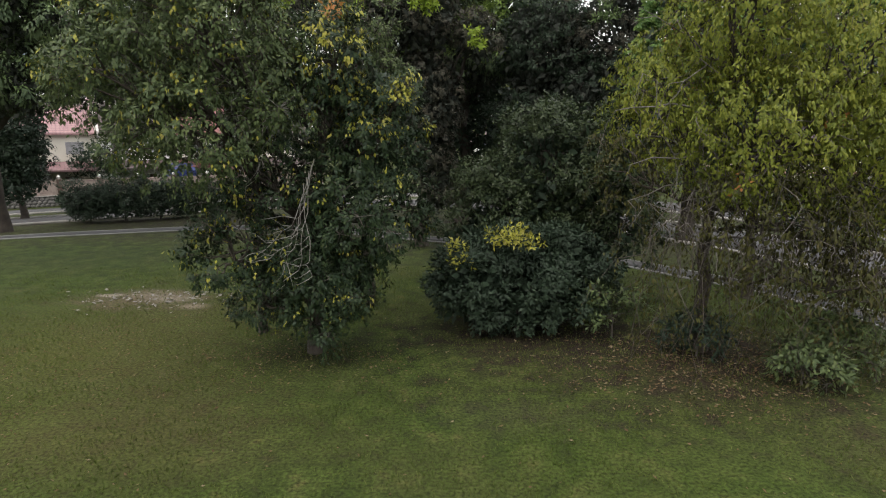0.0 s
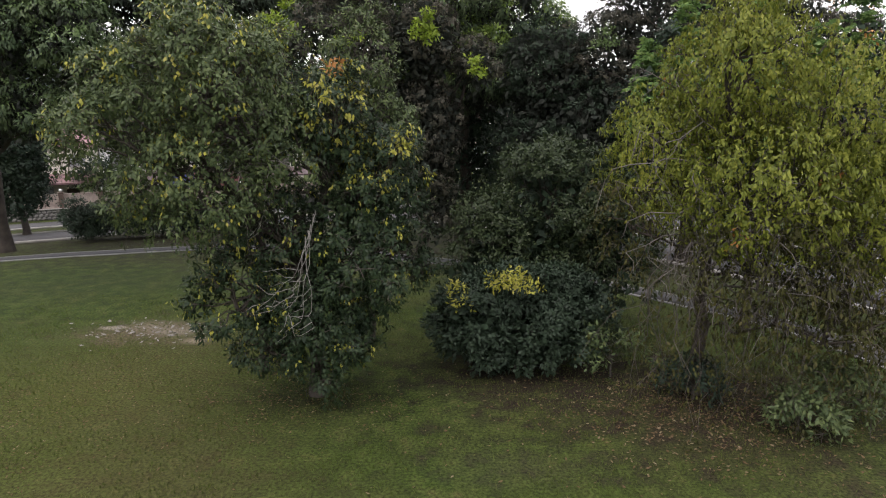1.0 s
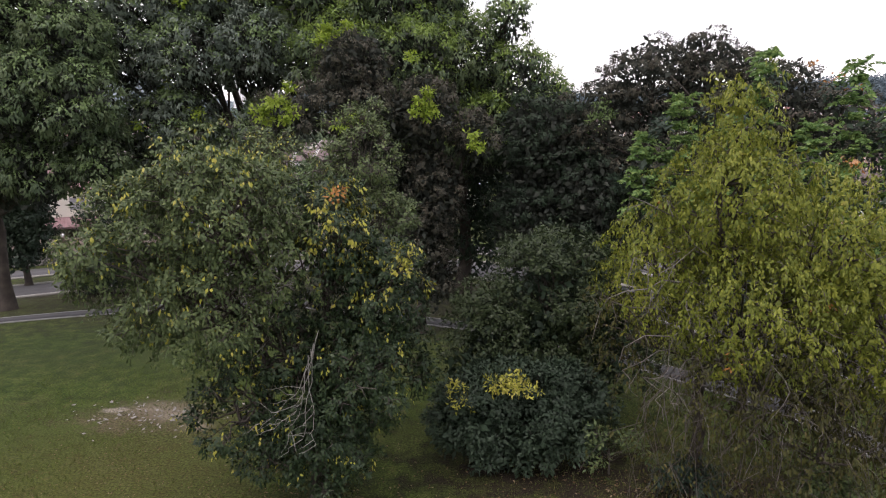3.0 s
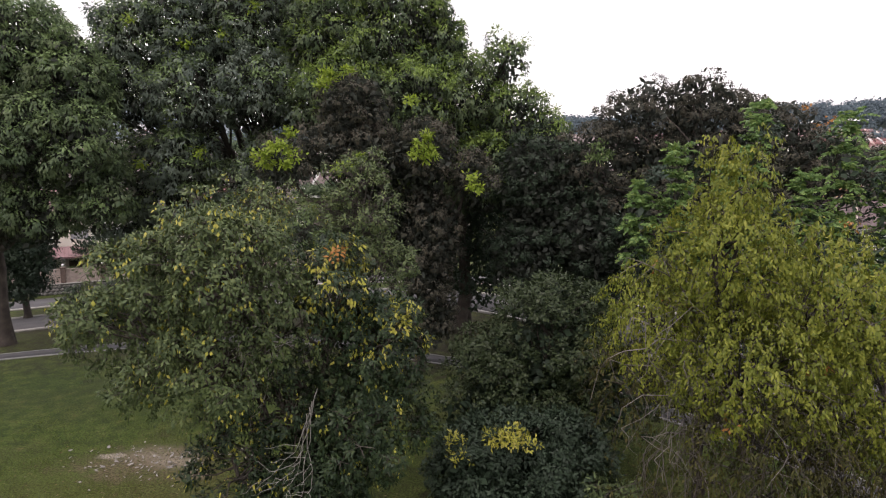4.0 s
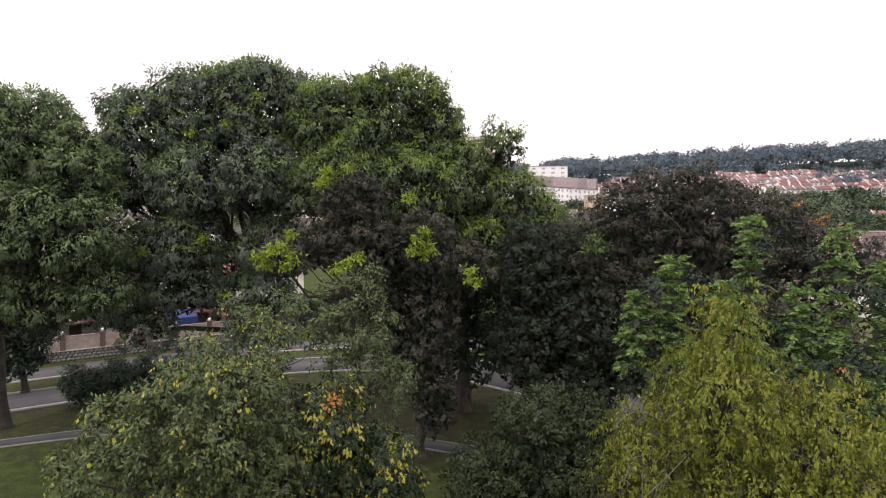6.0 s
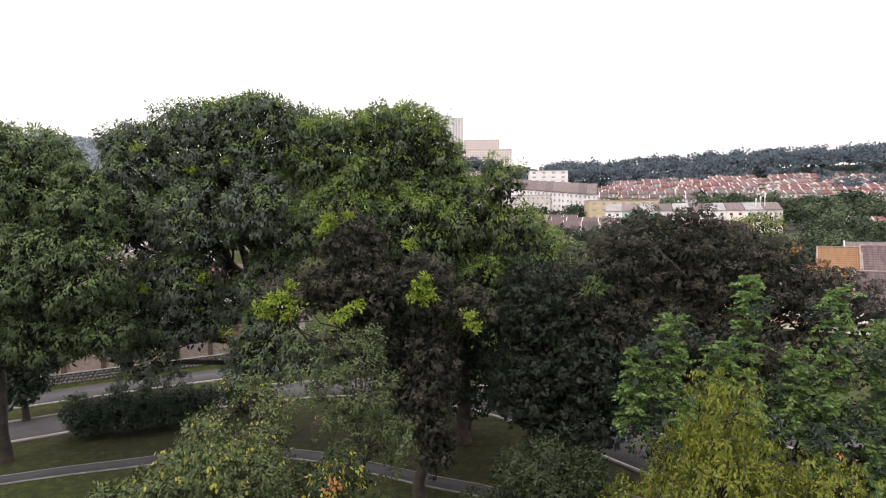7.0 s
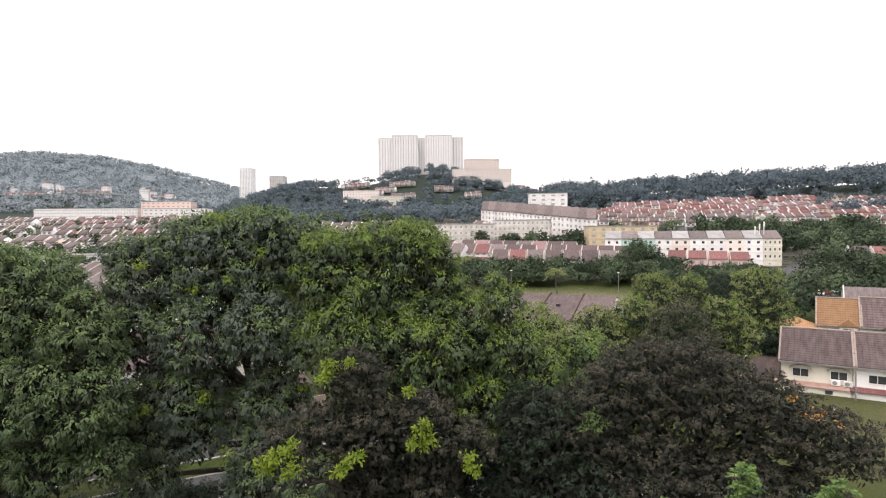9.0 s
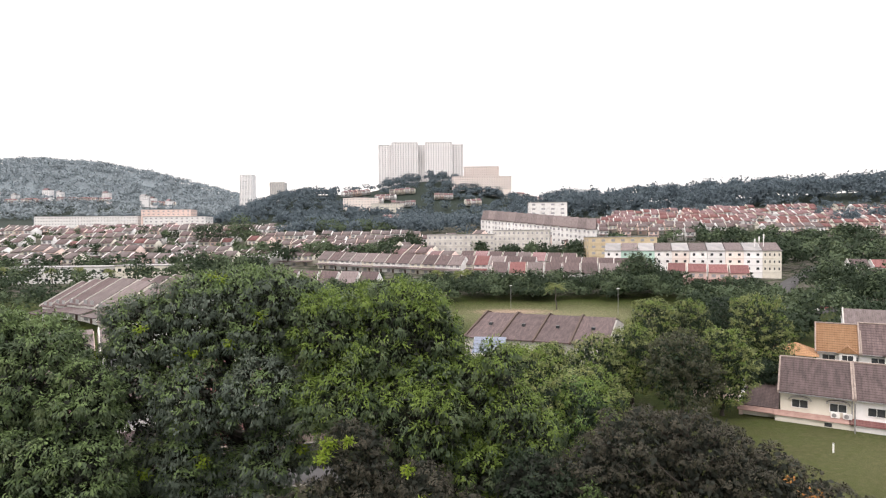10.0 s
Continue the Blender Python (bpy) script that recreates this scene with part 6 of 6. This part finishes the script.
for i_ in range(15):
    p_ = np.array([27.0, 418.0]) + i_ * 6.6 * np.array([0.62, -0.785])
    m_ = Matrix.Translation((p_[0], p_[1], float(land(p_[0], p_[1])))) @ Matrix.Rotation(-0.3, 4, "Z")
    if flat_first is None:
        flat_first = block("flat_house", m_, 6.0, 12, 4, 3.5, 2, WHITE, FARGLASS, ROOF_GREY, "white four-storey terraced flats with dark gabled roof", "building", "white terrace of flats", (0.36, 0.4), ends=False)
        part("gable_roof", gable_roof(0.2, 5.8, 0, 14, 14.2, 20.5), ROOF_GREY, flat_first)
    else:
        copy_thing(flat_first, m_)
for x0, w, fl, y0 in [(-105, 22, 23, 956), (-83, 42, 24, 950), (-41, 12, 23, 960), (-29, 44, 24, 950), (15, 18, 23, 956)]:
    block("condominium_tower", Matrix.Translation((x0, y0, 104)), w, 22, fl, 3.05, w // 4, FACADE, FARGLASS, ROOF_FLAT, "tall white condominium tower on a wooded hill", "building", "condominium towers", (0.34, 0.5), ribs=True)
block("condominium", Matrix.Translation((13, 850, 92)), 86, 18, 6, 3.2, 24, PEACH, FARGLASS, ROOF_CORAL, "peach coloured condominium below the towers", "building", ribs=True)
block("condominium", Matrix.Translation((32, 880, 100)), 52, 18, 9, 3.2, 16, PEACH, FARGLASS, ROOF_CORAL, "peach condominium with stepped red roofs", "building", ribs=True)
block("tower", Matrix.Translation((-521, 1500, 95)), 32, 30, 30, 3.1, 8, WHITE, FARGLASS, ROOF_FLAT, "slim pale tower far beyond the town", "building", ribs=True)
block("tower", Matrix.Translation((-430, 1450, 95)), 36, 30, 22, 3.1, 8, GREYWALL, FARGLASS, ROOF_FLAT, "pale block behind the wooded hill", "building")

shop_walls = [WHITE, MINT, MINT, WHITE, PEACH, WHITE, FACADE, PEACH, FACADE, CREAM]
for i_ in range(10):
    p_ = np.array([92.0, 254.0]) + (i_ - 3) * 7.0 * np.array([0.955, -0.296])
    sh_ = block("shop_house", Matrix.Translation((p_[0], p_[1], 6.4)) @ Matrix.Rotation(-0.3, 4, "Z"), 6.9, 18, 3, 2.9, 2 if i_ < 9 else 4, shop_walls[i_], GLASS, ROOF_FLAT, "three-storey shop house with a pale stained front", "shop", "shop row", (0.3, 0.35), ends=i_ == 9)
    part("roof_ridge", prism([(-0.4, 8.95), (9, 12.2), (18.4, 8.95)], 0.1, 6.8), ROOF_GREY if i_ % 2 else ROOF_FLAT, sh_)
for i_ in range(3):
    x_, y_ = 131 + 1.6 * i_, 246 - 0.5 * i_
    mast = thing("antenna_mast", pose(x_, y_, 15.2), "thin white antenna mast on a shop roof", "antenna", "antennas")
    part("pole", boxes((-0.12, 0.12, -0.12, 0.12, 0, 5 + i_)), WHITE, mast)
    part("panel", boxes((-0.3, 0.3, -0.25, -0.12, 3 + i_, 5 + i_)), WHITE, mast)
terrace((84, 219), (110, 208), 260, [2, 3, 2], walls=(2, 0, 2), sink=0.0)
for i_, (px_, py_, w_) in enumerate([(-1005, 1180, 10), (-940, 1180, 17), (-920, 1188, 12), (-815, 1190, 16), (-790, 1194, 10), (-700, 1200, 14), (-625, 1205, 18), (-606, 1208, 10), (-850, 1150, 10), (-560, 1180, 12)]):
    v_ = block("villa", Matrix.Translation((px_, py_, float(land(px_, py_)) + 11)), w_, 12, 3 if w_ > 13 else 2, 3.2, 4, FACADE, FARGLASS, ROOF_FLAT, "white villa on the forested hillside", "villa", "hillside villas")
    t_ = 9.9 if w_ > 13 else 6.7
    part("gable_roof", gable_roof(0.5, w_ * 0.6, 0, 12, t_, t_ + 3.0), ROOF_CORAL if i_ % 2 else ROOF_FLAT, v_)


def car(m, paint, label):
    c = thing("car", m, label, "car", "parked cars")
    bm = prism([(-2.1, 0.35), (2.1, 0.35), (2.15, 0.75), (1.2, 0.9), (-1.6, 0.95), (-2.15, 0.8)], -0.85, 0.85)
    bmesh.ops.bevel(bm, geom=list(bm.edges), offset=0.06, segments=2, affect="EDGES")
    part("body", bm, paint, c)
    part("cabin", prism([(1.15, 0.88), (0.4, 1.42), (-1.0, 1.45), (-1.7, 0.92)], -0.72, 0.72), GLASS, c, "dark glazed cabin")
    part("roof", prism([(0.4, 1.42), (0.35, 1.47), (-0.95, 1.5), (-1.0, 1.45)], -0.7, 0.7), paint, c)
    for x_ in (-0.82, 0.82):
        for y_ in (-1.3, 1.3):
            bm = bmesh.new()
            bmesh.ops.create_cone(bm, segments=16, radius1=0.32, radius2=0.32, depth=0.2, cap_ends=True, matrix=Matrix.Translation((x_, y_, 0.32)) @ Matrix.Rotation(math.pi / 2, 4, "Y"))
            part("wheel", bm, ASPHALT, c)
    return c


SILVER = surface("silver_car_paint", (0.5, 0.5, 0.51), (0.6, 0.6, 0.61), 2, 20, 0.3, 0.0, metal=0.3)
DARKRED = surface("dark_red_car_paint", (0.2, 0.03, 0.03), (0.26, 0.05, 0.05), 2, 20, 0.3, 0.0)
for i_, (x_, y_, a_, p_, lab) in enumerate([(104, 163, 60, FACADE, "white car parked beside the houses"), (108, 166, 60, DARKRED, "dark red car parked beside the houses"), (113, 169, 60, SILVER, "silver car parked beside the houses"), (98, 205, 80, SILVER, "silver car parked before the shops"), (104, 203, 80, FACADE, "white car parked before the shops"), (92, 207, 80, DARKRED, "dark red car parked before the shops")]):
    car(Matrix.Translation((x_, y_, float(land(x_, y_)) + 0.1)) @ Matrix.Rotation(radians(a_), 4, "Z"), p_, lab)
for i_, (x_, y_, h_, lab) in enumerate([(38.1, 56.6, 0.9, "short white post standing on the lawn"), (44.0, 62.0, 3.2, "thin grey pole beside the end house")]):
    post_ = thing("marker_post", pose(x_, y_, 0), lab, "post")
    part("shaft", boxes((-0.06, 0.06, -0.06, 0.06, -0.05, h_), bevel=0.01), WHITE if i_ == 0 else METAL, post_)
    part("cap", boxes((-0.08, 0.08, -0.08, 0.08, h_, h_ + 0.06)), CONCRETE, post_)
for i_, (x_, y_) in enumerate([(20, 172), (48, 160)]):
    lamp_ = thing("floodlight_pole", pose(x_, y_, 0), "tall thin floodlight pole at the playing field", "pole", "floodlight poles")
    part("pole", boxes((-0.05, 0.05, -0.05, 0.05, -0.1, 7.0)), METAL, lamp_)
    part("lamp_head", boxes((-0.35, 0.35, -0.1, 0.1, 7.0, 7.2)), WHITE, lamp_)

# ---------- palms ----------
def palm(base, h, seed, label, r=2.6):
    rng = np.random.default_rng(seed)
    ob = thing("palm_tree", pose(*base), label, "palm", "palms")
    top = np.array([rng.normal(0, 0.3), rng.normal(0, 0.3), h])
    v, q = tubes([(wander(rng, (0, 0, -0.2), top, 7, 0.02), np.linspace(0.2, 0.12, 7))], 8)
    mesh_of("trunk", v, q, TWIG, ob, True)
    n = 22
    a = rng.uniform(0, 2 * np.pi, n)
    d = unit(np.stack([np.cos(a), np.sin(a), rng.uniform(-0.3, 1.2, n)], -1))
    P, D, L, W = frond_leaves(rng, np.tile(top, (n, 1)), d, r, 22, 0.75, 0.13, 0.55)
    tagged(leaves("frond", rng, P, D, L, W, LEAF_MID, ob), "drooping palm fronds", kind="stuff")
    return ob


palm((33.5, 172, 0), 6.5, 501, "coconut palm at the edge of the playing field", 4.0)
for i_, (x_, y_) in enumerate([(-160, 222), (-150, 224), (-138, 222), (-128, 224), (-117, 223), (-168, 224)]):
    palm((x_, y_, float(land(x_, y_))), 6.5 + 0.4 * (i_ % 3), 510 + i_, "tall palm before white walk-up flats", 3.0)
for i_, (x_, y_) in enumerate([(6, 205), (9, 208), (-2, 210), (62, 120)]):
    palm((x_, y_, float(land(x_, y_))), 7.0, 520 + i_, "coconut palm beside the terraced houses", 3.2)

# ---------- woods ----------
hr = np.random.default_rng(300)


def scatter(n, x0, x1, y0, y1):
    return hr.uniform(x0, x1, n), hr.uniform(y0, y1, n)


def clear_of_hill_houses(x, y):
    """Gardens and streets round the houses on the hill stay free of trees."""
    ok = np.ones(len(x), bool)
    for (x0, y0), (x1, y1) in HILL_ROWS:
        ok &= (x < x0 - 6) | (x > x1 + 6) | (y < min(y0, y1) - 45) | (y > max(y0, y1) + 14)
    return ok


def wood(name, n, x0, x1, y0, y1, r, h, per, leaf, material, label):
    """Scattered trees; those of the town stand in two shades of green, each an object."""
    X, Y = scatter(n, x0, x1, y0, y1)
    ok = clear_of_street(X, Y) & clear_of_hill_houses(X, Y)
    X, Y = X[ok], Y[ok]
    n = len(X)
    R, H = hr.uniform(0.55, 1.3, n) * r, hr.uniform(0.6, 1.35, n) * h
    shades = [(np.ones(n, bool), material)]
    if material is LEAF_BELT:
        pick = hr.random(n) < 0.45
        shades = [(pick, LEAF_BELT), (~pick, LEAF_BELT_DARK)]
        if y1 < 240:
            per, leaf = int(per * 1.7), leaf * 0.68
    for k_, mat_ in shades:
        if k_.any():
            canopies(name, hr, X[k_], Y[k_], R[k_], H[k_], per, leaf, mat_, label)


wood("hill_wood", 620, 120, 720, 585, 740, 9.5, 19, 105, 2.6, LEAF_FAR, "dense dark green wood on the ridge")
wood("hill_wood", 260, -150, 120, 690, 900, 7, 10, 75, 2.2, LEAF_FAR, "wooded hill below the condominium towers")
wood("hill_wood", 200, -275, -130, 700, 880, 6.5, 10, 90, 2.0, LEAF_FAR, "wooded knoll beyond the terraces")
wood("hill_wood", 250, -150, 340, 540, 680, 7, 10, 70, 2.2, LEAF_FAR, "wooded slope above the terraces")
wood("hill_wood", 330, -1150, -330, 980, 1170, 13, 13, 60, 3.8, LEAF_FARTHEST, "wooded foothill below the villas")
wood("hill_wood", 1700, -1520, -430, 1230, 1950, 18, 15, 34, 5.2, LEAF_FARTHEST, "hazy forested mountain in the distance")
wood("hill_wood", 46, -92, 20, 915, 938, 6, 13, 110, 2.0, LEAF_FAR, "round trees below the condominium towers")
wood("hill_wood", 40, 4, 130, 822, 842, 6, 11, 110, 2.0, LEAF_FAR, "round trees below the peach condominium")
wood("tree_belt", 6, -152, -128, 370, 392, 9, 17, 420, 1.2, LEAF_BELT, "great dark trees among the terraces")
wood("tree_belt", 12, -104, -40, 430, 456, 9, 12, 260, 1.4, LEAF_BELT, "wide spreading trees among the terraces")
wood("tree_belt", 5, -30, -14, 352, 366, 6, 11, 260, 1.2, LEAF_BELT, "dark trees beside the grey flats")
wood("tree_belt", 130, 8, 86, 188, 208, 3.6, 6.5, 190, 0.95, LEAF_BELT, "belt of bushy trees along the playing field")
wood("tree_belt", 9, 59, 78, 204, 214, 5.0, 11, 420, 0.9, LEAF_BELT, "tall dark trees beside the shop row")
wood("tree_belt", 26, 84, 118, 188, 200, 3.0, 5.0, 200, 0.9, LEAF_BELT, "low trees along the street before the shops")
wood("tree_belt", 60, 150, 185, 225, 310, 5, 11, 190, 1.2, LEAF_BELT, "dark trees along the far road")
wood("tree_belt", 60, 122, 142, 160, 215, 4.5, 9, 200, 1.1, LEAF_BELT, "dark trees along the far road")
wood("tree_belt", 80, 100, 240, 300, 380, 5, 8, 120, 1.4, LEAF_BELT, "trees among the terraces")
wood("tree_belt", 40, -100, -10, 300, 325, 5, 9, 130, 1.4, LEAF_BELT, "trees between the terraces and the flats")
wood("tree_belt", 22, 20, 80, 312, 335, 5, 8, 130, 1.4, LEAF_BELT, "trees beside the grey flats")
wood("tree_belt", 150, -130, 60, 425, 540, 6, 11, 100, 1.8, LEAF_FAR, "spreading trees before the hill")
wood("tree_belt", 50, -62, 10, 188, 197, 3.0, 5.5, 170, 0.95, LEAF_BELT, "bushy trees before the terraced rows")
wood("tree_belt", 45, -62, 20, 212, 219, 2.6, 5.0, 150, 1.0, LEAF_BELT, "street trees between the terraced rows")
wood("tree_belt", 14, -98, -78, 215, 260, 6, 12, 250, 1.1, LEAF_BELT, "dark garden trees between the terraces")
wood("tree_belt", 50, -260, -110, 250, 290, 4, 7, 120, 1.2, LEAF_BELT, "garden trees beside the white flats")
wood("tree_belt", 240, -300, -70, 300, 540, 3.2, 6.5, 60, 1.4, LEAF_BELT, "garden trees scattered through the town")
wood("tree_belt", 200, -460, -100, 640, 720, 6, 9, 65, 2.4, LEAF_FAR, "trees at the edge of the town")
wood("tree_belt", 60, 62, 98, 106, 160, 3.8, 7, 190, 0.9, LEAF_BELT, "street trees around the far houses")
wood("tree_belt", 14, 40, 60, 98, 112, 3.2, 6, 300, 0.8, LEAF_BELT, "bushy trees behind the orange roof")
wood("tree_belt", 70, -190, -90, 150, 228, 4.5, 8, 120, 1.2, LEAF_BELT, "garden trees around the brown roofs")
wood("tree_belt", 90, 300, 560, 440, 560, 6, 10, 80, 2.0, LEAF_FAR, "trees above the red roofs")
wood("tree_belt", 90, 165, 330, 335, 405, 5, 8, 90, 1.7, LEAF_BELT, "trees below the red roofs")

# ---------- lawn details ----------
lr = np.random.default_rng(400)
n_ = 90000
gxs, gys = lr.uniform(-15, 15, n_), 6.0 + 16 * lr.random(n_) ** 1.3
keep = (np.sin(gxs * 1.3 + 2 * np.sin(gys * 0.9)) * np.sin(gys * 1.1 + gxs * 0.4) + lr.normal(0, 0.5, n_)) > -0.2
gxs, gys = gxs[keep], gys[keep]
P = np.stack([gxs, gys, np.full(len(gxs), -0.01)], -1)
D = unit(np.stack([lr.normal(0, 0.55, len(P)), lr.normal(0, 0.55, len(P)), np.ones(len(P))], -1))
v, f = leaf_arrays(lr, P, D, lr.uniform(0.04, 0.11, len(P)), lr.uniform(0.008, 0.02, len(P)))
tagged(mesh_of("lawn_grass", v, f, GRASS), "short uneven lawn grass", "grass", kind="stuff")


def litter(n, x0, x1, y0, y1, material, label, size=0.07):
    if x1 - x0 < 12:
        X, Y = lr.normal((x0 + x1) / 2, (x1 - x0) * 0.25, n), lr.normal((y0 + y1) / 2, (y1 - y0) * 0.25, n)
    else:
        X, Y = lr.uniform(x0, x1, n), lr.uniform(y0, y1, n)
    P = np.stack([X, Y, np.full(n, 0.035)], -1)
    D = unit(np.stack([lr.normal(0, 1, n), lr.normal(0, 1, n), lr.normal(0, 0.2, n)], -1))
    v, f = leaf_arrays(lr, P, D, size * lr.uniform(0.6, 1.5, n), 0.5 * size * lr.uniform(0.7, 1.3, n), 0.25, np.tile([[0, 0, 1.0]], (n, 1)))
    return tagged(mesh_of("fallen_leaves", v, f, material), label, "leaves", kind="stuff")


litter(900, -14, 14, 6.5, 20, LITTER, "fallen leaves scattered over the lawn")
litter(2200, 2.0, 10.5, 9.8, 14.5, LITTER, "brown leaf litter under the weeping tree", 0.075)
litter(500, -6, 0, 11.2, 14.5, LITTER, "fallen leaves under the yellowing tree")
litter(1500, -14, -3.5, 7.5, 18, LITTER, "dry leaf bits over the worn lawn", 0.05)
litter(130, -11.8, -6.2, 16.6, 18.9, DEAD, "pale dry leaves on the bare soil", 0.13)
litter(34, -11.4, -6.6, 16.9, 18.6, DEAD, "pale flat chips in the bare soil", 0.2)
